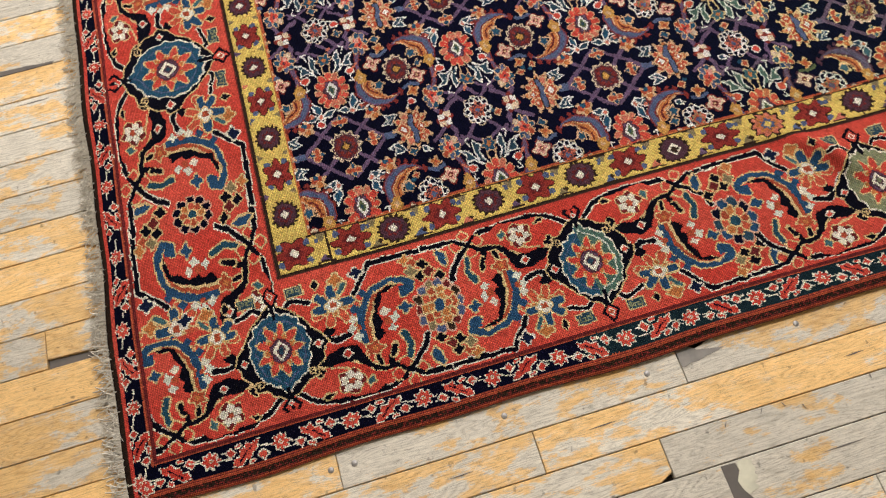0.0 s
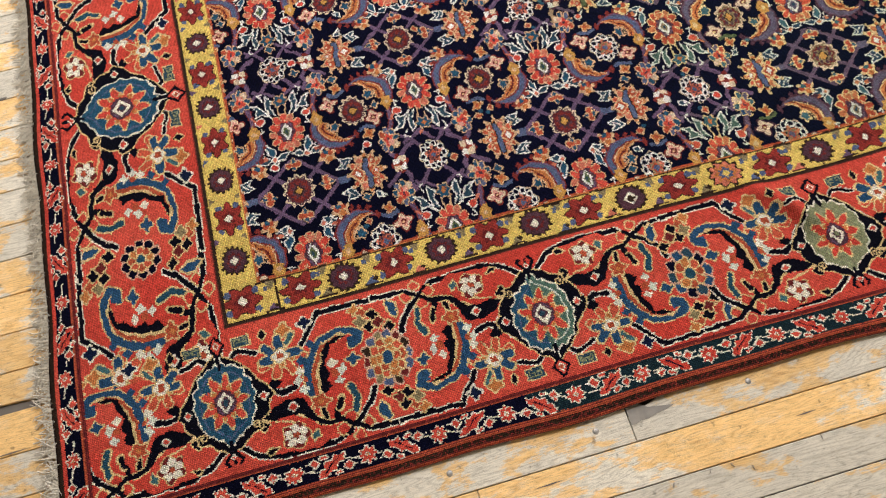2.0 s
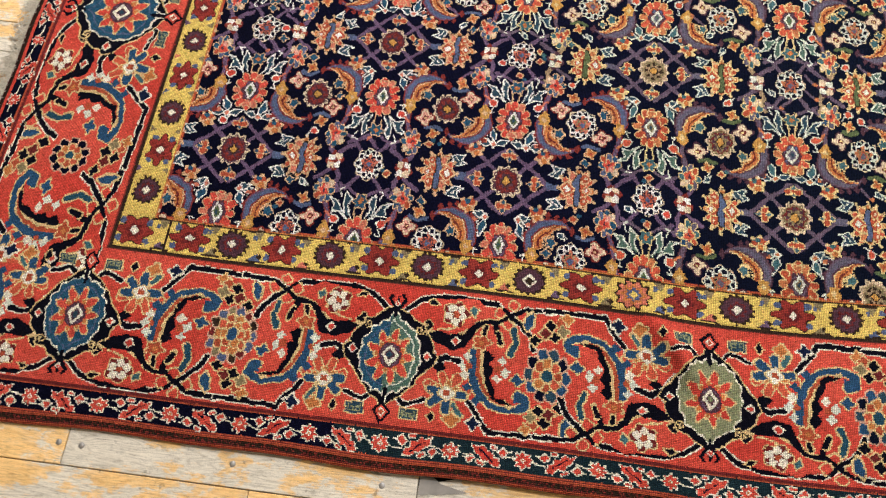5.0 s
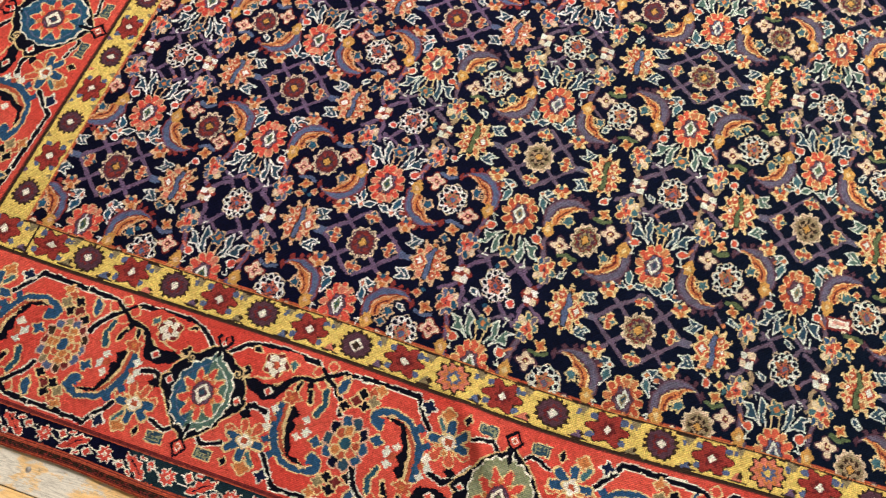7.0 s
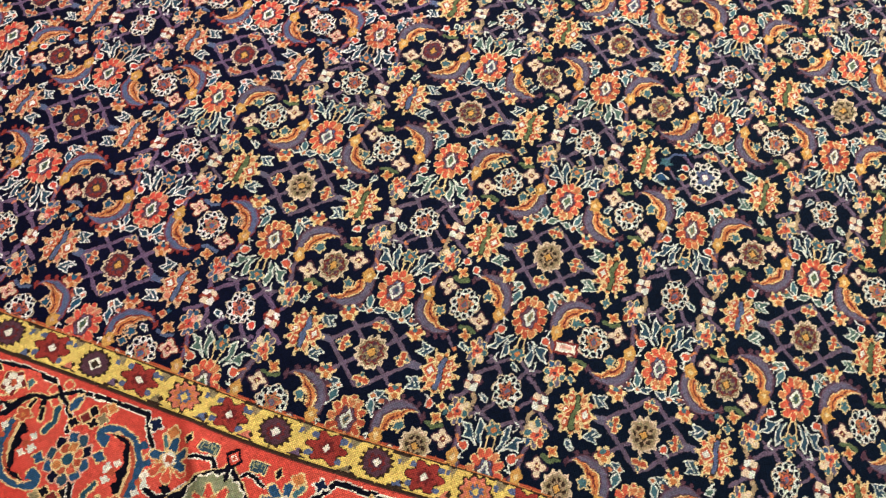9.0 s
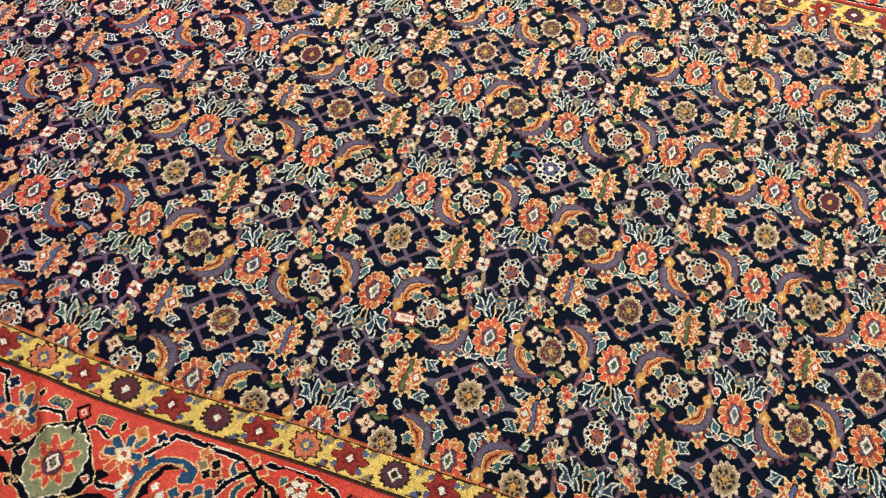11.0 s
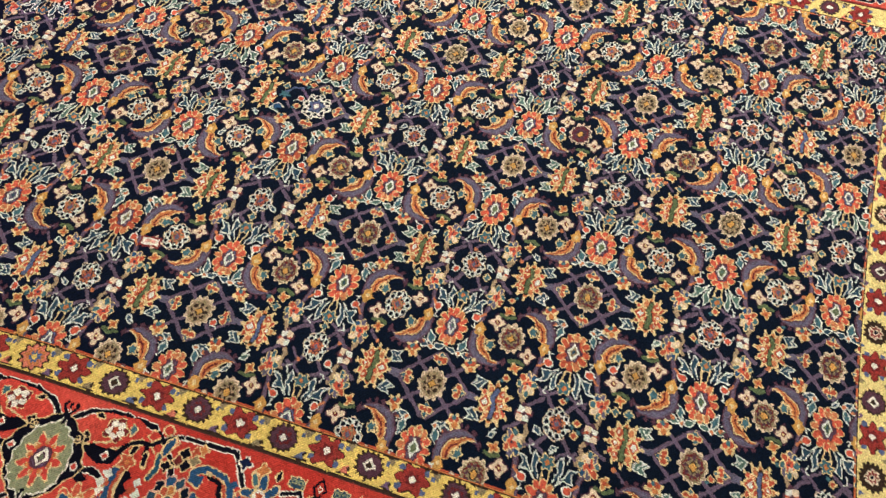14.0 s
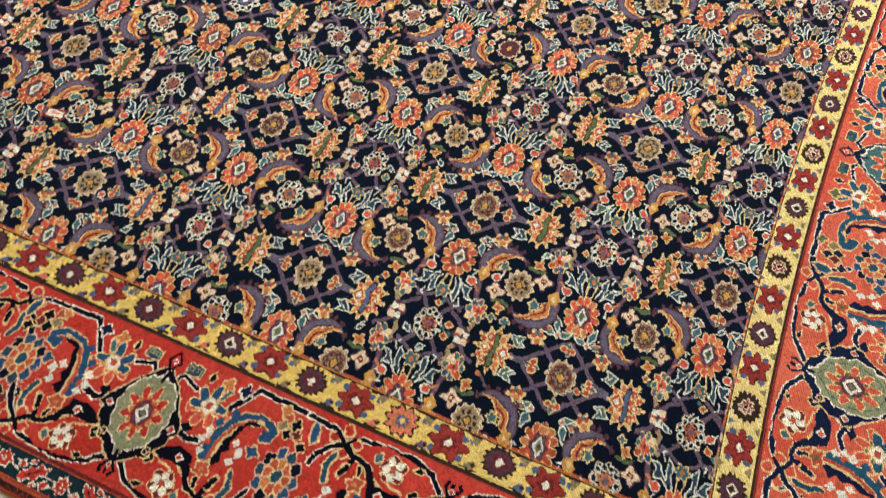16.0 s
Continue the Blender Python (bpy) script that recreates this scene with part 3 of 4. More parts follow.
# --- yellow band ---
BAND_RED = [("f", "brown", 0, 0, 23.5, 6, 0.20, 0, 0.85), ("f", "cherry", 0, 0, 21.5, 6, 0.24, 0, 0.85), ("d", "slate", 19, 13, 4.5, 4.5), ("d", "slate", -19, 13, 4.5, 4.5), ("d", "slate", 19, -13, 4.5, 4.5), ("d", "slate", -19, -13, 4.5, 4.5),
            ("f", "maroon", 0, 0, 10, 6, 0.2, 0.5, 0.9), ("k", "ivory", 0, 0, 6, 6)]
BAND_DARK = [("f", "brown", 0, 0, 21.5, 16, 0.09, 0, 0.92), ("f", "plum", 0, 0, 18, 10, 0.06, 0, 0.92), ("f", "maroon", 0, 0, 11, 8, 0.15, 0, 0.92), ("f", "plum", 0, 0, 8, 8, 0.1, 0, 0.92), ("k", "ivory", 0, 0, 6, 6)]
BAND_SQUARE = BAND_DARK[:2] + [("k", "ivory", 0, 0, 10, 10), ("k", "brown", 0, 0, 6, 6)]
BAND_RING = [("f", "brown", 0, 0, 22, 16, 0.09, 0, 0.92), ("f", "cream", 0, 0, 12.5, 8, 0.12, 0, 0.95), ("f", "wine", 0, 0, 9.5, 8, 0.2, 0, 0.95), ("f", "cream", 0, 0, 5.5, 8, 0.1, 0, 1), ("d", "navy", 0, 0, 3.5, 3.5)]
BAND_ORANGE = [("f", "brown", 0, 0, 22.5, 10, 0.12, 0, 0.92), ("f", "salmon", 0, 0, 19, 10, 0.14, 0, 0.92), ("f", "orange", 0, 0, 14, 8, 0.2, 0, 0.92), ("f", "slate", 0, 0, 9, 8, 0.2, 0, 0.92), ("k", "gold", 0, 0, 5.5, 5.5)]
WEDGE = [("p", "mauve", [(-8, -22), (8, -22), (3, -10), (-2, -12)]), ("p", "olive", [(-9, 22), (7, 22), (1, 9), (-4, 13)]), ("l", "brown", 3.0, [(-18, 21.5), (6, 21.5)]), ("k", "brown", 5, -14, 4, 4), ("q", "slate", -6, 12, 2.6, 3.4), ("l", "brown", 2.4, [(-10, -21.5), (12, -21.5)])]


SMALL_WEDGE = [("p", "olive", [(-6, -22), (6, -22), (0, -13)]), ("p", "mauve", [(-5, 22), (6, 22), (1, 14)])]


def band_run(points, turn, kinds):
    for n, (x, y) in enumerate(points):
        if n + 1 < len(points):
            nx, ny = points[n + 1]
            stamp(WEDGE if turn == 0 else SMALL_WEDGE, (x + nx) / 2, (y + ny) / 2, turn=turn, swap={"mauve": ("mauve", "olive", "slate", "salmon")[n % 4]})
        stamp(kinds(n), x, y, sx=1.02 if turn == 0 else 0.94, sy=1.0 if turn == 0 else 0.94, turn=turn, clip=(-24, -24, RX + 24, TY + 24))


def bottom_kind(n):
    if n in (10, 16, 28):
        return BAND_ORANGE
    if n in (8, 18, 24):
        return BAND_SQUARE
    return BAND_DARK if n % 2 == 0 and n > 0 else BAND_RED


band_run([(68.0 * n + (9 if n == 1 else 0), 0) for n in range(34)], 0, bottom_kind)
band_run([(0, 62.5 * n) for n in range(1, 18)], 90, lambda n: BAND_RED if n % 2 else BAND_DARK)
band_run([(RX, 203 - 57.4 * 3 + 57.4 * n) for n in range(0, 20)], 90, lambda n: BAND_RED if n % 2 == 0 else (BAND_RING if n % 4 == 3 else BAND_SQUARE))
band_run([(68.0 * n, TY) for n in range(1, 34)], 0, lambda n: BAND_DARK if n % 2 else BAND_RED)
region("brown", 44, -23, 47, 23)

# --- main border: a medallion unit and its mirrored halves ---
def ogee(k, teeth=0.0):
    """A pointed oval with hollow shoulders; teeth: how far every second corner stands out."""
    side = [(0, 58), (4, 52), (10, 50), (17, 48), (24, 44), (30, 38), (34, 31), (38, 22), (40, 13), (41, 3), (40, -8), (38, -18), (34, -27), (29, -35), (22, -41), (15, -45), (9, -50), (4, -55)]
    ring = side + [(0, -61)] + [(-x, y) for x, y in side[:0:-1]]
    out = []
    for n, (x, y) in enumerate(ring):
        f = k + (teeth / 40 if n % 2 else 0)
        out.append((x * f, y * f))
    return out


SPADE = [(0, 80), (8, 68), (22, 58), (40, 40), (52, 20), (64, 8), (70, -6), (62, -12), (60, -26), (48, -38), (44, -50), (30, -54), (20, -64), (6, -70)]
SPADE = SPADE + [(0, -74)] + [(-x, y) for x, y in SPADE[:0:-1]]
CURL = [(6, 0), (2, 5), (-5, 3), (-5, -4), (1, -6), (3, -1), (-1, 0)]
MEDALLION = [("l", "straw", 4.0, SPADE + SPADE[:1]), ("p", "black", SPADE), ("k", "ivory", -56, -4, 7.5, 7.5), ("k", "ivory", 56, -4, 7.5, 7.5), ("k", "red", -56, -4, 5, 5), ("k", "red", 56, -4, 5, 5),
             ("l", "straw", 2.0, [(40 + x, -41 + y) for x, y in CURL]), ("l", "straw", 2.0, [(-40 - x, -41 + y) for x, y in CURL]),
             ("p", "ivory", ogee(1.08, 3.2)), ("p", "teal", ogee(1.03, 3.0)), ("l", "sage", 2.0, ogee(0.88)), 
             ("f", "straw", 0, 2, 30, 9, 0.24, 0.3, 1.18), ("f", "red", 0, 2, 27, 9, 0.27, 0.3, 1.18), ("f", "straw", 0, 0, 21.5, 9, 0.2, 3.4, 1.15), ("f", "orange", 0, 0, 19, 9, 0.2, 3.4, 1.15), ("f", "red", 0, 0, 18, 9, 0.10, 0.3, 1.15),
             ("d", "plum", 0, 0, 16, 18), ("d", "mauve", 0, 0, 13, 15), ("k", "plum", 0, 0, 16, 19), ("k", "ivory", 0, 0, 13, 15.5), ("k", "plum", 0, 0, 7.5, 9), ("k", "deep", 0, 0, 4.5, 5.5),
             ("l", "ivory", 8, [(0, 56), (0, 68)]), ("l", "black", 5.5, [(0, 50), (0, 72)]), ("k", "black", 0, 84, 14, 17), ("k", "red", 0, 84, 9, 11.5), ("k", "ivory", 0, 84, 5.5, 6.5), ("k", "rust", 0, 84, 3.5, 4.5),
             ("l", "black", 5, [(0, -58), (0, -88)]), ("l", "black", 4.5, [(0, -68), (-12, -84), (-8, -90)]), ("l", "black", 4.5, [(0, -68), (12, -84), (8, -90)]), ("k", "ivory", 0, -78, 5, 5), ("k", "red", 0, -78, 3.4, 3.4)]


def outlined(colour, w, pts, edge="ivory"):
    return [("l", edge, w + 3.4, pts), ("l", colour, w + 0.4, pts)]


def petals(x, y, colour, ring, first, last, count, size):
    out = []
    for k in range(count):
        a = radians(first + (last - first) * k / (count - 1))
        px, py = x + ring * math.cos(a), y + ring * math.sin(a)
        ends = [(px - size * 0.6 * math.cos(a), py - size * 0.55 * math.sin(a)), (px + size * 0.55 * math.cos(a), py + size * 0.55 * math.sin(a))]
        out += [("l", "straw", size * 0.8 + 3.6, ends), ("l", colour, size * 0.8, ends)]
    return out


def dotted(x, y):
    out = [("f", "straw", x, y, 17.5, 5, 0.12, 0.3, 1), ("f", "maroon", x, y, 15.8, 5, 0.14, 0.3, 1)]
    for k in range(5):
        a = k * math.pi / 2.5 + 0.3
        out.append(("f", "ivory", x + 9.4 * math.cos(a), y + 9.4 * math.sin(a), 5.2, 4, 0.12, a, 1))
    return out + [("d", "rust", x, y, 4.2, 4.2)]


def curly_box(x, y):
    return [("q", "straw", x, y, 12.5, 8.5), ("q", "deep", x, y, 10.8, 6.8), ("l", "sage", 2.0, [(x - 8, y - 4), (x - 8, y + 4), (x - 2, y + 4), (x - 2, y - 1), (x - 5, y - 1)]),
            ("l", "sage", 2.0, [(x + 8, y - 4), (x + 8, y + 4), (x + 2, y + 4), (x + 2, y - 1), (x + 5, y - 1)])]


HALF = []
# the running outline on either side, and the vine between
HALF += outlined("black", 6, [(107, 51), (119, 66), (134, 88), (212, 86)])
HALF += outlined("black", 6, [(6, -58), (32, -80), (60, -88), (99, -88), (130, -86), (150, -72), (164, -62), (177, -48), (184, -31)])
HALF += outlined("black", 6, [(150, -72), (172, -84), (212, -86)])
HALF += outlined("black", 6.5, [(0, 50), (25, 40), (42, 20), (58, 0), (74, -6), (90, -2)]) + [("k", "black", 66, 8, 10, 8)]
HALF += [("l", "straw", 12, [(46, -40), (80, -40), (106, -58)]), ("p", "red", [(46, -40), (80, -38), (112, -58), (126, -78), (104, -90), (50, -84)])]
HALF += outlined("black", 6, [(100, -42), (111, -57), (124, -61), (137, -61), (150, -72)], "straw") + [("p", "black", [(44, -34), (60, -22), (76, -16), (96, -20), (106, -44), (112, -60), (100, -52), (92, -40), (74, -38), (58, -40)])]
HALF += [("k", "ivory", 53, -11, 7, 7), ("k", "red", 53, -11, 4.5, 4.5), ("k", "ivory", 82, -29, 7.5, 7), ("k", "red", 82, -29, 4.8, 4.5)]
HALF += [("l", "straw", 3, [(58, -42), (76, -46), (92, -56)]), ("l", "black", 7, [(132, -58), (134, -48)]), ("l", "straw", 10, [(137, -47), (141, -33)]), ("l", "black", 7, [(136, -46), (140, -35)])]
HALF += outlined("black", 4.5, [(14, 53), (25, 65), (50, 56)])
HALF += [("k", "straw", 62, 77, 7, 10), ("k", "black", 62, 77, 4.5, 8), ("f", "straw", 88, 77, 10, 4, 0.2, 0.8, 1), ("f", "orange", 88, 77, 7.5, 4, 0.2, 0.8, 1), ("f", "ivory", 116, 78, 9.5, 4, 0.25, 0, 1), ("f", "indigo", 116, 79, 7, 4, 0.25, 0, 1)]
HALF += curly_box(34, 76)
# the flower with blue petals above and rust ones below
HALF += petals(79, 44, "brick", 20, 205, 345, 4, 12) + petals(79, 44, "orange", 12, 220, 330, 3, 6)
HALF += [("l", "straw", 13.5, [(79, 48), (80, 68)]), ("l", "straw", 14, [(72, 46), (60, 58)]), ("l", "straw", 14, [(70, 42), (57, 40)]), ("l", "straw", 13.5, [(86, 44), (101, 44)]), ("l", "straw", 9, [(88, 56), (98, 70)]),
         ("l", "blue", 10, [(79, 52), (80, 67)]), ("l", "blue", 10.5, [(71, 47), (61, 57)]), ("l", "blue", 10.5, [(69, 42), (58, 40)]), ("l", "blue", 10, [(88, 44), (100, 44)]), ("l", "teal", 5.5, [(90, 58), (97, 69)])]
HALF += [("f", "straw", 79, 43, 11, 4, 0.12, 0, 1), ("f", "ivory", 79, 43, 9.2, 4, 0.12, 0, 1), ("q", "rust", 79, 43, 4.4, 4.4)]
# the great curled leaf: blue back, rust stripe, black toothed inside
BACK = [(168, 34), (177, 36), (180, 46), (170, 53), (153, 55), (134, 50), (121, 39), (111, 20), (108, 2), (107, -16)]
HALF += [("l", "straw", 13.5, BACK), ("p", "straw", [(112, 30), (100, 6), (102, -20), (112, -24), (124, -22), (128, 20)]), ("l", "blue", 10, BACK), ("p", "blue", [(122, 42), (106, 24), (103, 4), (104, -18), (114, -22), (118, 10), (128, 40)]), ("k", "blue", 104, 30, 7, 7), ("k", "blue", 118, 48, 7, 7), ("q", "blue", 172, 38, 8, 6),
         ("l", "straw", 9, [(158, 49), (135, 43), (124, 27), (117, 8), (116, -24)]), ("l", "rust", 5, [(150, 48), (132, 40), (122, 25), (115, 8), (114, -24)]),
         ("p", "black", [(164, 47), (149, 49), (136, 43), (129, 27), (122, 9), (120, -24), (127, -20), (134, -14), (129, -4), (136, 3), (131, 15), (139, 29), (141, 40)])]
HALF += [("f", "ivory", 140, 15, 5.2, 4, 0.2, 0, 1), ("f", "bone", 150, 5, 5.4, 4, 0.2, 0.8, 1.2), ("f", "bone", 145, -9, 5.4, 4, 0.2, 0, 1), ("q", "rust", 141, 2, 4.5, 4.5), ("f", "ivory", 99, 14, 5.2, 4, 0.2, 0.8, 1.2), ("f", "bone", 95, 3, 5.4, 4, 0.2, 0, 1), ("f", "bone", 100, -10, 5.4, 4, 0.2, 0, 1), ("d", "rust", 104, 3, 4, 4)]
HALF += [("f", "straw", 116, -31, 12, 5, 0.2, 0.3, 0.9), ("f", "rust", 116, -31, 9.6, 5, 0.2, 0.3, 0.9), ("d", "orange", 116, -31, 3.6, 3.6), ("l", "straw", 9.5, [(117, -44), (119, -52)]), ("l", "black", 5.5, [(117, -44), (119, -52)])]
HALF += [("f", "straw", 166, 14, 9.5, 4, 0.25, 0.4, 0.9), ("f", "blue", 166, 14, 7.2, 4, 0.25, 0.4, 0.9), ("l", "straw", 11, [(154, -20), (161, -37), (155, -55)]), ("l", "sea", 7, [(155, -20), (161, -36), (156, -53)])]
HALF += dotted(79, -66)
HALF += leaflet(100, -80, 70, 17, 6, "teal", "straw") + leaflet(40, -80, 10, 17, 5, "black", "straw")
HALF += outlined("black", 4, [(34, -40), (42, -50), (48, -44), (42, -40)], "straw")
for jx, jy in ((136, -75), (153, -88), (148, -60), (167, -74)):
    HALF += [("f", "straw", jx, jy, 8.5, 4, 0.08, 0.8, 1), ("f", "red", jx, jy, 6.2, 4, 0.08, 0.8, 1)]
HALF += [("l", "black", 5.5, [(137, -61), (150, -72), (166, -82)]), ("l", "black", 5.5, [(140, -82), (150, -72), (164, -62)])]
# a spray of rust and black florets near the turn, and a blue drop beyond it
for fx, fy, fill in ((181, 77, "orange"), (190, 70, "rust"), (203, 66, "black"), (197, 51, "black"), (209, 54, "maroon"), (221, 43, "black"), (186, 60, "olive")):
    HALF += [("f", "straw", fx, fy, 8.2, 4, 0.2, 0.5, 1), ("f", fill, fx, fy, 6.2, 4, 0.2, 0.5, 1)]
HALF += [("p", "straw", [(226, 86), (238, 74), (240, 60), (232, 50), (223, 62), (221, 76)]), ("p", "blue", [(226, 82), (235, 73), (237, 61), (232, 54), (226, 63), (224, 75)])]
def great(rings, centre):
    """A round flower of beads in rings; rings: radius, count, size, outline, fills."""
    out = []
    for ring, count, rim, edge, fills in rings:
        for k in range(count):
            a = (k + 0.5 * (count % 2)) * 2 * math.pi / count
            bx, by = ring * math.cos(a), ring * math.sin(a)
            out += [("f", edge, bx, by, rim, 4, 0.1, a, 1), ("f", fills[k % len(fills)], bx, by, rim - 2.0, 4, 0.1, a, 1)]
    return out + [("d", "straw", 0, 0, 9.4, 9.4), ("d", centre, 0, 0, 7.4, 7.4)]


GREAT = great(((30, 14, 7.6, "blush", ("slate", "brown", "maroon", "slate", "olive")), (20.5, 10, 7.2, "straw", ("rust", "brick", "orange")), (11.5, 6, 6.8, "straw", ("rust", "orange"))), "blue")
GREAT_BLUE = great(((26, 10, 8.8, "blush", ("blue", "navy", "deep")), (15, 8, 7.4, "straw", ("rust", "brick", "orange"))), "sea")
SAGE = {"teal": "sage", "deep": "moss"}
MAIN = 128.0  # centre line of the border outside the band


def border_run(centres, place, near=None, dye=None, stretch=1.0):
    """centres: distance along, stem side (1: towards the yellow band), yarn swap, halves drawn; place(u, w): the spot on the carpet and its turn."""
    for u, s, swap, halves in centres:
        for side in halves:
            x, y, turn = place(u, 0)
            # the corner flower crowds out the running line beside it
            stamp(HALF[2:] if u == -45 and side == -1 else HALF, x, y, sx=side * stretch, sy=s, turn=turn, clip=near or (-222, -222, RX + 222, TY + 222), swap=dye)
    for n, ((u, s, _, _), (u2, s2, _, _)) in enumerate(zip(centres, centres[1:])):
        x, y, turn = place((u + u2) / 2, 0)
        wide, tall = (0.86, 0.86) if turn in (90, -90) else (0.9, 1.1)
        first = turn == 0 and n == 0
        stamp(GREAT if first else GREAT_BLUE, x, y, sx=wide, sy=tall, turn=turn, swap={"blue": "navy", "deep": "navy"} if turn == -90 else None)
    for u, s, swap, halves in centres:
        if len(halves) == 2:
            x, y, turn = place(u, 0)
            wide, tall = (1.16, 1.0) if turn == -90 else (0.88, 0.92)
            stamp(MEDALLION, x, y, sx=wide, sy=tall * s, turn=turn, swap={"teal": "jade", "sage": "bone"} if swap == "half" else {**(swap or {}), **(dye or {})}, wobble=0)
            if swap == "half":
                # the dyer's blue ran out half way through this flower
                stamp(MEDALLION, x, y, sx=wide, sy=tall * s, turn=turn, clip=(x - 120, V0, x - 4, -30), swap={"teal": "lake", "sage": "slate"}, wobble=0)


BOTH = (-1, 1)
border_run([(-153, -1, None, (-1,)), (352, 1, {"teal": "lake", "sage": "slate"}, BOTH), (858, -1, {"teal": "sea"}, BOTH)], lambda u, w: (-MAIN, u, -90), (-222, -68, -30, TY + 30), None, 1.22)
border_run([(-45, 1, {"teal": "lake", "sage": "slate"}, BOTH), (374, -1, "half", BOTH), (780, 1, SAGE, BOTH), (1184, -1, SAGE, BOTH), (1577, 1, SAGE, BOTH), (2000, -1, None, BOTH), (2395, 1, SAGE, BOTH)], lambda u, w: (u, -MAIN, 0))
border_run([(-110, 1, None, (1,)), (290, -1, SAGE, BOTH), (690, 1, {"teal": "teal"}, BOTH), (1090, -1, SAGE, BOTH)], lambda u, w: (RX + MAIN, u, 90), (RX + 30, 30, RX + 222, TY + 30), {"black": "indigo", "blue": "lake", "orange": "fern", "sage": "jade"})
border_run([(-45, 1, None, BOTH), (374, -1, None, BOTH), (780, 1, SAGE, BOTH), (1184, -1, None, BOTH), (1590, 1, SAGE, BOTH), (2000, -1, SAGE, BOTH), (2395, 1, SAGE, BOTH)], lambda u, w: (u, TY + MAIN, 180))

SPRIGS = (leaflet(-7, -2, 20, 15, 4.4, "blue", "straw"), leaflet(-7, -2, 160, 14, 4.2, "orange", "straw"), [("f", "straw", 0, 0, 6, 4, 0.25, 0.4, 1), ("f", "rust", 0, 0, 4.2, 4, 0.25, 0.4, 1)], leaflet(-6, 0, 60, 14, 4.2, "teal", "straw"))
fill_bare("red", (-218, -218, RX + 218, -34), 15.0, SPRIGS, 0.6)
fill_bare("red", (-218, -30, -34, TY + 30), 15.0, SPRIGS, 0.6)
fill_bare("red", (RX + 34, -30, RX + 218, TY + 30), 15.0, SPRIGS, 0.6)

# the guard's ground turns from navy to a greener blue along the carpet
guard_band = (GV < -229) & (GV > -261)
greener = guard_band[:, None] & (GU[None, :] > 330 + 12 * np.sin(GV[:, None] / 3.0)) & (CANVAS == INDEX["navy"])
CANVAS[greener] = INDEX["ink"]

# --- outer guard: small stars and leaning leaves on navy ---
STAR = [("l", "ivory", 2.0, [(-30, 4), (30, -4)]), ("f", "ivory", 0, 0, 12.5, 8, 0.18, 0, 0.95), ("f", "red", 0, 0, 10.3, 8, 0.22, 0, 0.95), ("k", "ivory", 0, 0, 4.2, 4.2), ("k", "orange", 0, 0, 2.4, 2.4)]
LEAN_LEAF = [(-18, -14), (-9, -15), (-2, -8), (5, -9), (9, -1), (16, 3), (19, 14), (11, 10), (5, 14), (0, 6), (-7, 6), (-9, -3), (-15, -4)]
LEAN = [("l", "ivory", 2.4, LEAN_LEAF + LEAN_LEAF[:1]), ("p", "red", LEAN_LEAF), ("l", "navy", 2.0, [(-9, -9), (0, 0), (10, 7)]), ("k", "ivory", -20, 6, 8.5, 8.5), ("k", "red", -20, 6, 6, 6), ("k", "ivory", 22, -7, 8.5, 8.5), ("k", "red", 22, -7, 6, 6),
        ("l", "ivory", 6.5, [(-10, 12), (-5, 13)]), ("l", "red", 3.4, [(-10, 12), (-5, 13)]), ("l", "ivory", 6.5, [(10, -12), (5, -14)]), ("l", "red", 3.4, [(10, -12), (5, -14)]), ("l", "ivory", 1.8, [(-32, 8), (-26, 7)]), ("l", "ivory", 1.8, [(32, -8), (27, -7)])]
GM = 245.0


def guard_run(length, place, pitch, size):
    for k in range(int(length / pitch) + 1):
        x, y, t = place((k + 0.5) * pitch)
        stamp(LEAN, x, y, turn=t, sx=size * (0.98 if k % 2 else -0.98), sy=0.92 * size)
        x, y, t = place(k * pitch)
        stamp(STAR, x, y, turn=t, sx=0.9 * size, sy=0.9 * size)


guard_run(RX + 2 * GM, lambda u: (u - GM - 2, -GM, 0), 89.3, 0.97)
guard_run(RX + 2 * GM, lambda u: (u - GM, TY + GM, 0), 91.0, 0.97)
guard_run(TY + 2 * GM, lambda u: (-GM + 4, u - GM - 8, 90), 107.6, 0.93)
guard_run(TY + 2 * GM, lambda u: (RX + GM, u - GM, 90), 100.0, 0.95)


# ---- carpet geometry ----
WALK_U = [-300, 0, 136, 272, 544, 680, 816, 952, 1088, 1224, 1496, 1632, 1768, 1884, 2082, 2346, 2620]
WALK_X = [-300, 0, 144, 279, 555, 695, 836, 982, 1114, 1251, 1513, 1638, 1762, 1870, 2063, 2294, 2568]
BOW_U = [-300, 0, 136, 272, 544, 680, 816, 952, 1088, 1224, 1496, 1768, 2620]
BOW_Y = [-6, -6, -10, -9, -9, -13, -18, -13, -5, -4, -1, 0, 0]


# how the weaving runs off true over the carpet, in millimetres
SKEW_X = (3.9, -9.3, 16.8, -0.5, 9.6, 5.2, 7.0, -8.8, 20.6, -7.0)
SKEW_Y = (-2.1, -7.2, -5.4, 5.7, -0.1, 7.1, 1.8, 5.4, 5.9, 10.4)


def smooth(xs, ys, at, width=60.0):
    return sum(np.interp(at + d * width, xs, ys) for d in (-1, -0.5, 0, 0.5, 1)) / 5


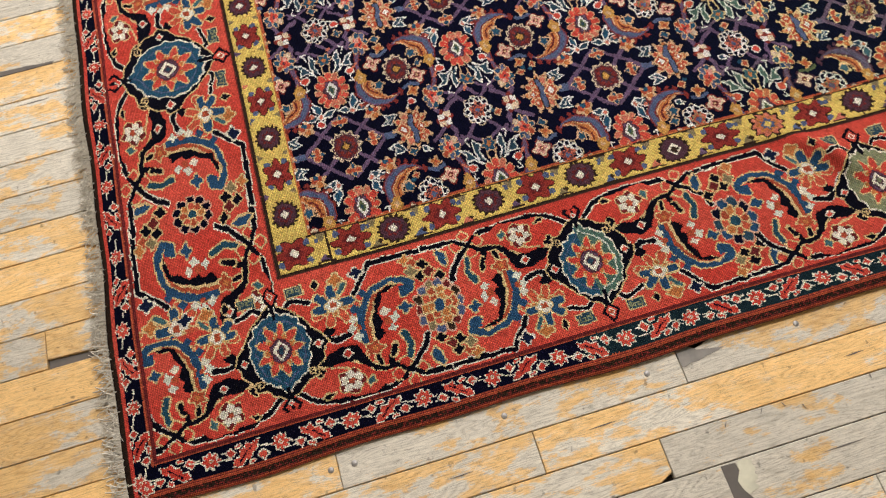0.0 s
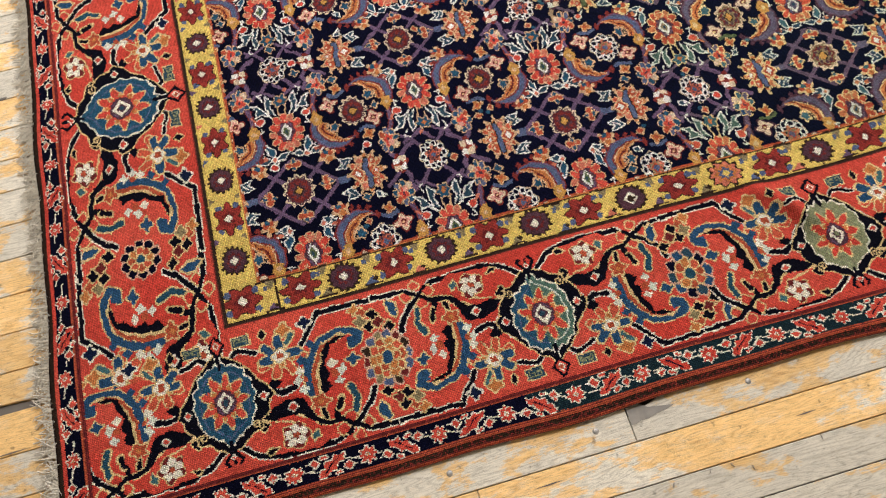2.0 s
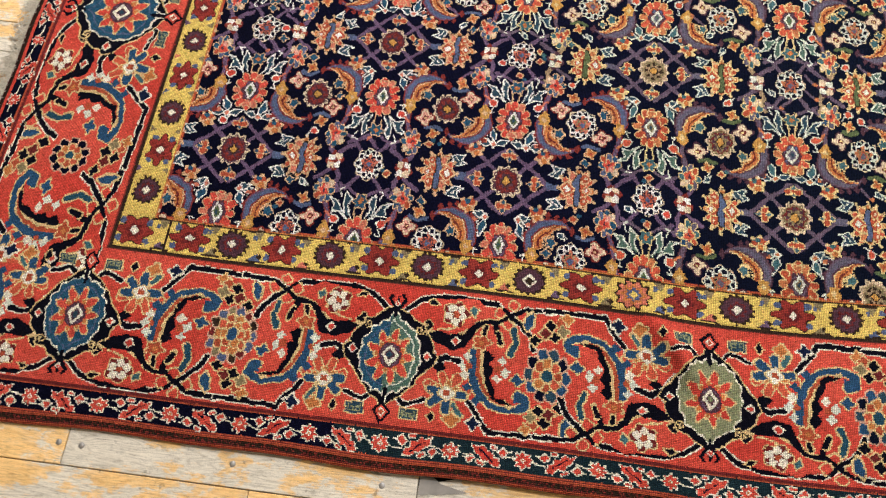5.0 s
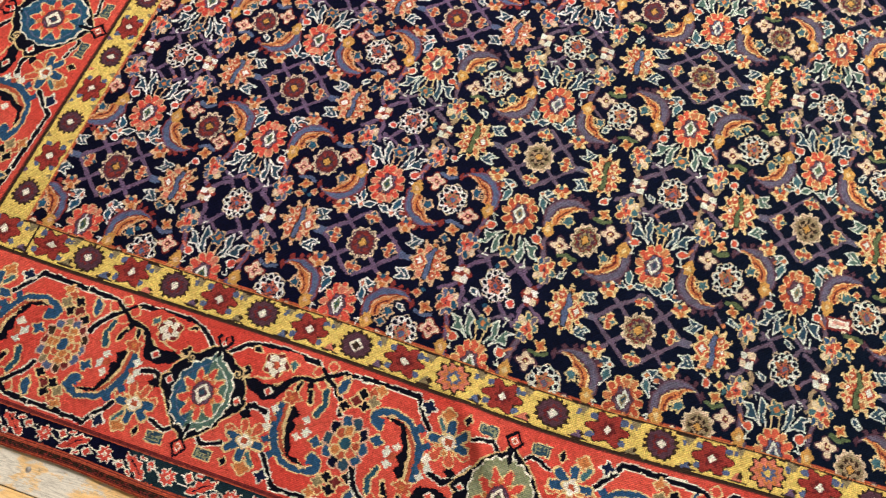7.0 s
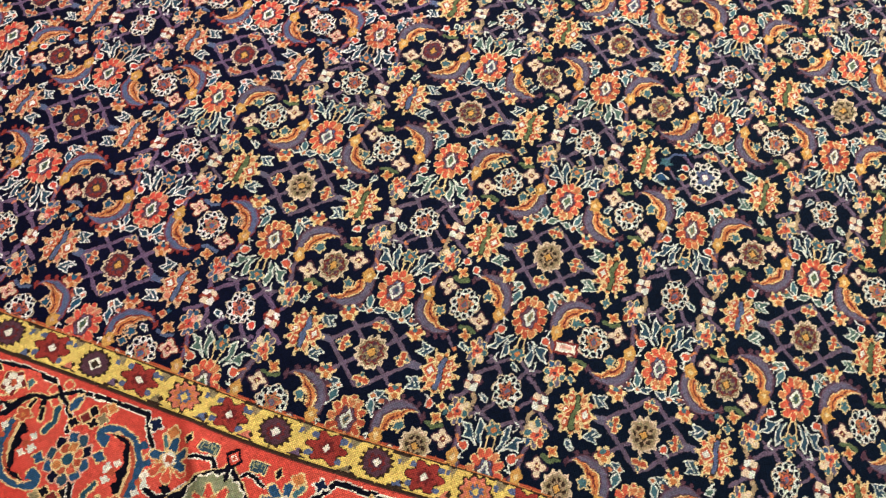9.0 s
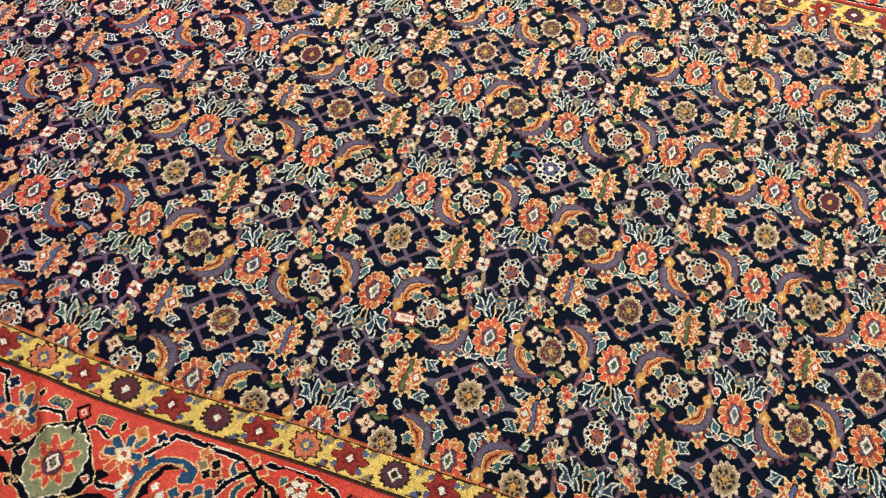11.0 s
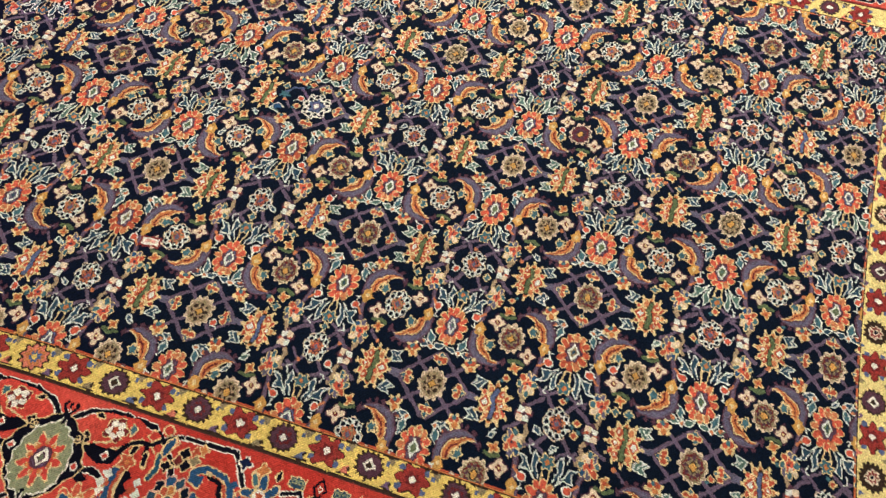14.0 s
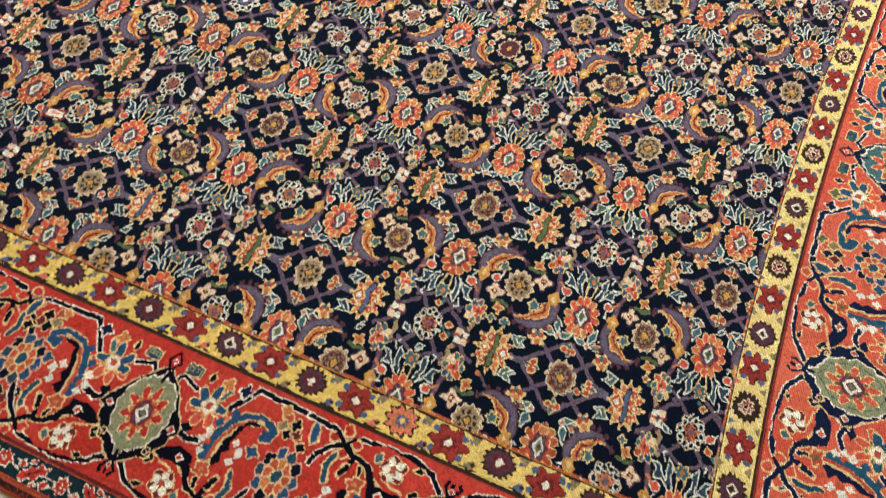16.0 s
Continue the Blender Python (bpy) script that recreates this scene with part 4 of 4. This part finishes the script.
def drape(u, v):
    """Where a knot of the pattern lies in the room, in metres."""
    x = smooth(WALK_U, WALK_X, u)
    fade = np.clip(1 - np.maximum(v, 0) / 500, 0, 1) * (1 - 0.55 * np.clip((-v - 140) / 110, 0, 1))
    swell = 22 * np.exp(-((u - 1110) / 380) ** 2) * np.clip((v - 250) / 450, 0, 1)
    y = v + smooth(BOW_U, BOW_Y, u) * fade + swell
    a, b = (np.clip(u, 0, 2346) - 1150) / 1150, (np.clip(v, 0, 1147) - 570) / 570
    terms = (1, a, b, a * a, a * b, b * b, a ** 3, a * a * b, a * b * b, b ** 3)
    x = x + sum(k * t for k, t in zip(SKEW_X, terms))
    y = y + sum(k * t for k, t in zip(SKEW_Y, terms))
    edge = 2.0 * np.sin(u / 83.0) + 1.5 * np.sin(u / 37.0 + 1)
    y = y + edge * np.clip((-v - 225) / 60, 0, 1)
    x = x + (2.0 * np.sin(v / 71.0) + 1.2 * np.sin(v / 29.0)) * np.clip((-u - 210) / 60, 0, 1)
    z = 0.9 * np.sin(u / 190.0 + v / 260.0) + 0.7 * np.sin(v / 150.0 - u / 330.0)
    # a soft crease across the border
    s = (u - 735) * 0.8 + (v + 70) * 0.6
    q = -(u - 735) * 0.6 + (v + 70) * 0.8
    z = z + 19.0 * np.exp(-(s / 15) ** 2 - (q / 55) ** 2)
    return x / 1000, y / 1000, z / 1000


PU, PV = np.meshgrid(gu, gv)
PX, PY, PZ = drape(PU, PV)
# corroded dark dyes lie lower than the rest of the pile
LOW = np.array([{"brown": -0.0012, "black": -0.0008, "plum": -0.0005}.get(k, 0.0) for k in NAMES])
drop = LOW[CANVAS]
pad = np.pad(drop, 1, mode="edge")
PZ = PZ + (pad[:-1, :-1] + pad[1:, :-1] + pad[:-1, 1:] + pad[1:, 1:]) / 4 + rng.normal(0, 0.00022, PZ.shape)
rim = np.minimum.reduce([PU - U0, gu[-1] - PU, PV - V0, gv[-1] - PV])
PZ = PZ - 0.005 * np.clip(1 - rim / 14.0, 0, 1) ** 2
# knots do not sit in perfect file: some slip one place along their row or column
slip_u, slip_v = rng.choice((-1, 0, 1), CANVAS.shape, p=(0.018, 0.964, 0.018)), rng.choice((-1, 0, 1), CANVAS.shape, p=(0.015, 0.97, 0.015))
rows, cols = np.indices(CANVAS.shape)
CANVAS = CANVAS[(rows + slip_v).clip(0, NV - 1), (cols + slip_u).clip(0, NU - 1)]
# colour of each knot: its yarn, streaks of the dye lots along the rows, and small differences of every tuft
TABLE = np.array([YARNS[k] for k in NAMES])
RGB = TABLE[CANVAS]
check = (np.arange(NV)[:, None] + np.arange(NU)[None, :]) % 2
pale = np.isin(CANVAS, [INDEX[k] for k in ("ivory", "straw", "cream", "blush", "chalk", "rose", "bone")])
RGB = RGB * np.where(pale & (check == 1), 0.76, 1.0)[:, :, None]
# the navy is deepest at the carpet's first end and greener further on
ground = CANVAS == INDEX["navy"]
for channel, (first, last) in enumerate(((0.80, 0.62), (0.60, 1.0), (1.10, 0.85))):
    RGB[:, :, channel] *= np.where(ground, np.interp(GU, (0, 450, 1300), (first * 0.55, first * 0.8, last))[None, :], 1.0)
CANVAS_U, CANVAS_V = np.meshgrid(GU, GV)
reds, yellows = CANVAS == INDEX["red"], CANVAS == INDEX["gold"]
for channel, last, pale_last in ((0, 0.98, 1.05), (1, 1.55, 1.16), (2, 1.3, 1.7)):
    # the red is darker between 1400 and 1900 along its length
    deep_red = 0.76 if channel == 0 else 0.58
    along = np.interp(GU, (1150, 1400, 1900, 2250, 2380), (1, deep_red, deep_red, 0.92, last))
    RGB[:, :, channel] *= np.where(reds, along[None, :], 1.0) * np.where(yellows, np.interp(GU, (1900, 2340), (1, pale_last))[None, :], 1.0)
# smooth pinker and deeper patches over the red
tones = sum(a * np.sin(CANVAS_U / p + CANVAS_V / q + o) for a, p, q, o in ((0.5, 61, 47, 0.4), (0.5, -39, 83, 2.0), (0.4, 23, 31, 1.1), (0.4, 140, -33, 0.0)))
tones = np.clip(tones, -1, 1)
for channel, amount in enumerate((0.07, 0.22, 0.20)):
    RGB[:, :, channel] *= np.where(reds, 1 + amount * tones, 1.0)
streak = np.convolve(rng.normal(0, 1, NV + 40), np.ones(9) / 9, "same")[20:20 + NV]
RGB = RGB * (1 + 0.10 * streak[:, None, None]) * rng.normal(1.0, 0.17, (NV, NU, 1)).clip(0.5, 1.6)
RGB = RGB * (1 + 0.05 * rng.normal(0, 1, (NV, NU, 3)))


TUFT = 2.25  # a tuft of pile, millimetres


def knot_mesh(name, mask, parent, label):
    rows, cols = np.nonzero(mask)
    w = NU + 1
    quads = np.stack([rows * w + cols, rows * w + cols + 1, (rows + 1) * w + cols + 1, (rows + 1) * w + cols], 1)
    used, inverse = np.unique(quads, return_inverse=True)
    co = np.stack([PX.ravel()[used], PY.ravel()[used], PZ.ravel()[used]], 1)
    me = bpy.data.meshes.new(name)
    me.vertices.add(len(used))
    me.vertices.foreach_set("co", co.astype(np.float32).ravel())
    me.loops.add(quads.size)
    me.loops.foreach_set("vertex_index", inverse.astype(np.int32).ravel())
    me.polygons.add(len(quads))
    me.polygons.foreach_set("loop_start", np.arange(0, quads.size, 4, dtype=np.int32))
    me.update(calc_edges=True)
    colour = me.attributes.new("yarn", "FLOAT_COLOR", "FACE")
    rgba = np.ones((len(quads), 4), np.float32)
    rgba[:, :3] = RGB[rows, cols]
    colour.data.foreach_set("color", rgba.ravel())
    weave = me.attributes.new("weave", "FLOAT2", "POINT")
    weave.data.foreach_set("vector", np.stack([gu[used % w] / TUFT, gv[used // w] / TUFT], 1).astype(np.float32).ravel())
    me.polygons.foreach_set("use_smooth", np.ones(len(quads), bool))
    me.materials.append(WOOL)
    ob = new(name, me)
    ob.parent = parent
    return tagged(ob, label)


carpet = tagged(new("carpet"), "hand-knotted wool carpet with navy field and red border on oak floor", "carpet")
CU, CV = np.meshgrid(GU, GV)
OUT = np.maximum.reduce([-CU, CU - RX, -CV, CV - TY])
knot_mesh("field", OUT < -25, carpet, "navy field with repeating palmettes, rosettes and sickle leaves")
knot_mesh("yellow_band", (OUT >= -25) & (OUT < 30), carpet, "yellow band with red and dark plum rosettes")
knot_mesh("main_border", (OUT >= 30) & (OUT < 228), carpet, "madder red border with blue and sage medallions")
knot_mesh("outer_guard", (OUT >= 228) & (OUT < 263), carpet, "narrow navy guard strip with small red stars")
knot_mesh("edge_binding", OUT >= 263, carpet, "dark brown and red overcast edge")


def rim_strip(name, us, vs, mat, parent):
    """The carpet's thickness along one edge."""
    x, y, z = drape(us, vs)
    bm = bmesh.new()
    last = None
    for px, py, pz in zip(x, y, z):
        pair = (bm.verts.new((px, py, pz - 0.003)), bm.verts.new((px, py, FLOOR_Z)))
        if last:
            bm.faces.new((last[0], last[1], pair[1], pair[0]))
        last = pair
    return part(name, bm, mat, parent)


EDGE = plain_material("edge_yarn", (0.13, 0.03, 0.02), 0.95, 250.0)
uu, vv = np.arange(U0, U1, 12.0), np.arange(V0, V1, 12.0)
ue, ve = gu[-1], gv[-1]
for us, vs in ((uu, np.full(uu.shape, V0)), (uu, np.full(uu.shape, ve)), (np.full(vv.shape, U0), vv), (np.full(vv.shape, ue), vv)):
    rim_strip("side_edge", us, vs, EDGE, carpet)


def fringe_bm(u, sign):
    """Matted warp ends: many thin bent strands."""
    bm = bmesh.new()
    r = random.Random(3)
    v = V0 + 2
    while v < ve - 2:
        x, y, z = (float(a) for a in drape(np.array(u), np.array(v)))
        n = 5
        length, lean, bend = r.uniform(0.014, 0.031), r.gauss(0, 0.4), r.gauss(0, 1.3)
        w = r.uniform(0.0005, 0.0010)
        last = None
        px, py = x + sign * -0.002, y
        ang = lean
        for k in range(n + 1):
            f = k / n
            pz = z * (1 - f) + (FLOOR_Z + 0.0016 + r.uniform(0, 0.003)) * f - 0.002 * (1 - f)
            ring = [bm.verts.new((px, py - w, pz)), bm.verts.new((px, py, pz + w * 1.4)), bm.verts.new((px, py + w, pz))]
            if last:
                for a in range(2):
                    bm.faces.new((last[a], last[a + 1], ring[a + 1], ring[a]))
            last = ring
            ang += bend / n
            px += sign * length / n * math.cos(ang)
            py += length / n * math.sin(ang)
        v += r.uniform(0.5, 1.5)
    return bm


for u, s in ((U0, -1), (ue, 1)):
    tagged(part("fringe", fringe_bm(u, s), COTTON, carpet), "short matted grey cotton fringe", kind="stuff")

# ---- floor boards ----
LINES = [-1.28 + 0.0562 * k for k in range(15)] + [-0.430, -0.380, -0.3265, -0.278, -0.228, -0.177, -0.121, -0.0645, -0.009, 0.046, 0.102, 0.158, 0.2135, 0.270, 0.3255] + [0.3255 + 0.0562 * k for k in range(1, 36)]
JOINTS = {-0.0645: (-0.350,), -0.3265: (-0.0085, 0.4415), -0.380: (0.234,), -0.430: (0.380,), -0.278: (), -0.487: (0.10, 0.452)}
LINES = sorted(set(round(y, 4) for y in LINES) | {-0.487})
LINES = [y for n, y in enumerate(LINES) if n == 0 or y - LINES[n - 1] > 0.03]
board_rng = random.Random(11)


def board_mesh(x0, x1, y0, y1, cut=None):
    """A strip of oak with eased edges; cut: a corner split off, as metres from its west end and its south edge."""
    bm = bmesh.new()
    g = 0.0006
    y0, y1, x0, x1 = y0 + g, y1 - g, x0 + g * 0.8, x1 - g * 0.8
    foot = [(x0, y0), (x1, y0), (x1, y1), (x0, y1)]
    if cut:
        dx, dy, where = cut
        foot = {"nw": [(x0, y0), (x1, y0), (x1, y1), (x0 + dx, y1), (x0, y1 - dy)], "sw": [(x0 + dx, y0), (x1, y0), (x1, y1), (x0, y1), (x0, y0 + dy), (x0 + dx, y0 + dy * 0.75)],
                "se": [(x0, y0), (x1 - dx, y0), (x1, y0 + dy), (x1, y1), (x0, y1)]}[where]
    e = 0.0008
    cx, cy = (x0 + x1) / 2, (y0 + y1) / 2
    low = [bm.verts.new((x, y, FLOOR_Z - 0.012)) for x, y in foot]
    mid = [bm.verts.new((x, y, FLOOR_Z - e)) for x, y in foot]
    top = [bm.verts.new((x + math.copysign(e, cx - x), y + math.copysign(e, cy - y), FLOOR_Z)) for x, y in foot]
    n = len(foot)
    for ring, nxt in ((low, mid), (mid, top)):
        for k in range(n):
            bm.faces.new((ring[k], ring[(k + 1) % n], nxt[(k + 1) % n], nxt[k]))
    bm.faces.new(top)
    return bm


far_strips = []
for y0, y1 in zip(LINES, LINES[1:]):
    known = [k for k in JOINTS if abs(k - y0) < 0.004]
    cuts = list(JOINTS[known[0]]) if known else []
    x = -1.5 - board_rng.uniform(0, 0.7)
    fixed = bool(known)
    ends = [x]
    while ends[-1] < 3.7:
        ends.append(ends[-1] + board_rng.uniform(0.75, 1.5))
    if fixed:
        ends = [e for e in ends if e < -0.75 or e > 1.3] + cuts
    elif y1 > -0.55 and y0 < 0.62:
        # no butt joints in the bare strip beside the fringe
        ends = [e for e in ends if not -0.56 < e < -0.26]
    ends.sort()
    far_strips += [(-3.0, ends[0], y0, y1), (ends[-1], 5.4, y0, y1)]
    for a, b in zip(ends, ends[1:]):
        cut = None
        if abs(a - 0.4415) < 1e-6:
            cut = (0.052, 0.016, "nw")
        elif abs(a + 0.350) < 1e-6:
            cut = (0.068, 0.013, "sw")
        elif abs(b - 0.380) < 1e-6:
            cut = (0.016, 0.008, "se")
        part("board", board_mesh(a, b, y0, y1, cut), OAK, floor)


# the boards on towards the walls
for first, step, last in ((LINES[0], -0.0562, -3.0), (LINES[-1], 0.0562, 4.0)):
    y = first
    while abs(y - last) > 0.003:
        y2 = max(y + step, last) if step < 0 else min(y + step, last)
        x = -3.0
        while x < 5.4:
            x2 = min(x + board_rng.uniform(0.75, 1.5), 5.4)
            far_strips.append((x, x2, min(y, y2), max(y, y2)))
            x = x2
        y = y2
verts, faces = [], []
for x0, x1, y0, y1 in far_strips:
    n = len(verts)
    for z, inset in ((FLOOR_Z - 0.012, 0.0004), (FLOOR_Z, 0.0012)):
        verts += [(x0 + inset, y0 + inset, z), (x1 - inset, y0 + inset, z), (x1 - inset, y1 - inset, z), (x0 + inset, y1 - inset, z)]
    faces += [(n + 4, n + 5, n + 6, n + 7)] + [(n + k, n + (k + 1) % 4, n + 4 + (k + 1) % 4, n + 4 + k) for k in range(4)]
far_mesh = bpy.data.meshes.new("far_boards")
far_mesh.from_pydata(verts, [], faces)
far_mesh.materials.append(FAR_OAK)
far_boards = new("far_boards", far_mesh)
far_boards.parent = floor
tagged(far_boards, "worn oak boards running on to the walls", kind="stuff")


def loose_patch(name, pts, mat, label, z):
    bm = bmesh.new()
    top = [bm.verts.new((x, y, z)) for x, y in pts]
    low = [bm.verts.new((x, y, z - 0.008)) for x, y in pts]
    bm.faces.new(top)
    for k in range(len(pts)):
        bm.faces.new((low[k], low[(k + 1) % len(pts)], top[(k + 1) % len(pts)], top[k]))
    return part(name, bm, mat, floor, label)


loose_patch("split_wood", [(0.4425, -0.279), (0.455, -0.279), (0.470, -0.2895), (0.5035, -0.2955), (0.4915, -0.2985), (0.478, -0.3003), (0.4655, -0.3035), (0.456, -0.3032), (0.4471, -0.3060), (0.4425, -0.305)], WEATHERED, "bare grey splintered wood in a broken board end", FLOOR_Z + 0.0006)
loose_patch("gouge", [(-0.349, -0.0635), (-0.281, -0.0640), (-0.2805, -0.0585), (-0.296, -0.0548), (-0.3123, -0.0539), (-0.325, -0.0512), (-0.3374, -0.0525), (-0.349, -0.0480)], GREYWOOD, "grey gouge along a board edge", FLOOR_Z - 0.004)
loose_patch("dark_hole", [(0.4375, -0.4850), (0.4375, -0.4321), (0.447, -0.4327), (0.4558, -0.4330), (0.4565, -0.4426), (0.4507, -0.4524), (0.4537, -0.4658), (0.4594, -0.4763), (0.462, -0.4850)], GREYWOOD, "dark chipped hollow in a board", FLOOR_Z + 0.0006)
loose_patch("dark_chip", [(0.074, -0.406), (0.084, -0.408), (0.091, -0.392), (0.088, -0.3815), (0.076, -0.3815)], GREYWOOD, "small dark chip in a board edge", FLOOR_Z + 0.0006)
loose_patch("filler_patch", [(0.4586, -0.4330), (0.4640, -0.4322), (0.4692, -0.4322), (0.4751, -0.4354), (0.4745, -0.4410), (0.4763, -0.4459), (0.4726, -0.4506), (0.4752, -0.4545), (0.4735, -0.4575), (0.4678, -0.4607), (0.4713, -0.4650), (0.4700, -0.4675), (0.4630, -0.4690), (0.4566, -0.4716), (0.4523, -0.4646), (0.4497, -0.4538), (0.4535, -0.4480), (0.4571, -0.4430), (0.4562, -0.4370)], FILLER, "pale hardened filler", FLOOR_Z + 0.0012)


loose_patch("crack", [(-0.470, 0.4375), (-0.3836, 0.4375), (-0.330, 0.4372), (-0.302, 0.4375), (-0.2975, 0.4415), (-0.325, 0.4425), (-0.3385, 0.4445), (-0.3831, 0.4462), (-0.470, 0.4470)], GREYWOOD, "dark splintered crack along a board edge", FLOOR_Z + 0.0006)
for x0, y0, run in ((-0.349, -0.118, 0.05), (0.12, -0.352, 0.03), (0.30, -0.345, 0.04), (-0.36, 0.372, 0.05), (0.56, -0.452, 0.06), (0.64, -0.352, 0.03)):
    loose_patch("split", [(x0, y0), (x0 + run * 0.5, y0 - 0.0008), (x0 + run, y0 + 0.0006), (x0 + run * 0.6, y0 + 0.0012)], GREYWOOD, "short dark split in the grain", FLOOR_Z + 0.0005)


def staple_bm():
    """A bent wire standing a little out of the wood."""
    bm = bmesh.new()
    spine = [(-0.0032, 0, -0.002), (-0.0030, 0, 0.0009), (0, 0.0004, 0.0016), (0.0030, 0, 0.0009), (0.0032, 0, -0.002)]
    last = None
    for x, y, z in spine:
        ring = [bm.verts.new((x, y + 0.0006 * math.cos(a), z + 0.0006 * math.sin(a))) for a in (0, 1.57, 3.14, 4.71)]
        if last:
            for k in range(4):
                bm.faces.new((last[k], last[(k + 1) % 4], ring[(k + 1) % 4], ring[k]))
        last = ring
    return bm


def nail_bm():
    bm = bmesh.new()
    bmesh.ops.create_cone(bm, cap_ends=True, segments=14, radius1=0.0042, radius2=0.0034, depth=0.0012, matrix=Matrix.Translation((0, 0, 0.0004)))
    bmesh.ops.create_cone(bm, cap_ends=True, segments=10, radius1=0.0034, radius2=0.0012, depth=0.0006, matrix=Matrix.Translation((0, 0, 0.0013)))
    return bm


nail = tagged(part("nail", nail_bm(), STEEL), "small round steel nail head in the oak floor", "nail", "nails in the floor")
nail.matrix_basis = pose(-0.018, -0.2995, FLOOR_Z)
for x, y in ((0.012, -0.300), (0.207, -0.298), (0.397, -0.300), (0.604, -0.2945), (0.80, -0.296)):
    copy_thing(nail, pose(x, y, FLOOR_Z))
staple = tagged(part("staple", staple_bm(), STEEL), "tiny bent wire staple stuck in an oak board", "staple", "staples in the floor")
staple.matrix_basis = pose(0.5138, -0.3834, FLOOR_Z, 0, 0, 70)
for x, y, turn in ((0.5654, -0.3945, 100), (0.6603, -0.3835, 85), (0.4646, -0.3874, 60), (0.5422, -0.385, 120)):
    copy_thing(staple, pose(x, y, FLOOR_Z, 0, 0, turn))
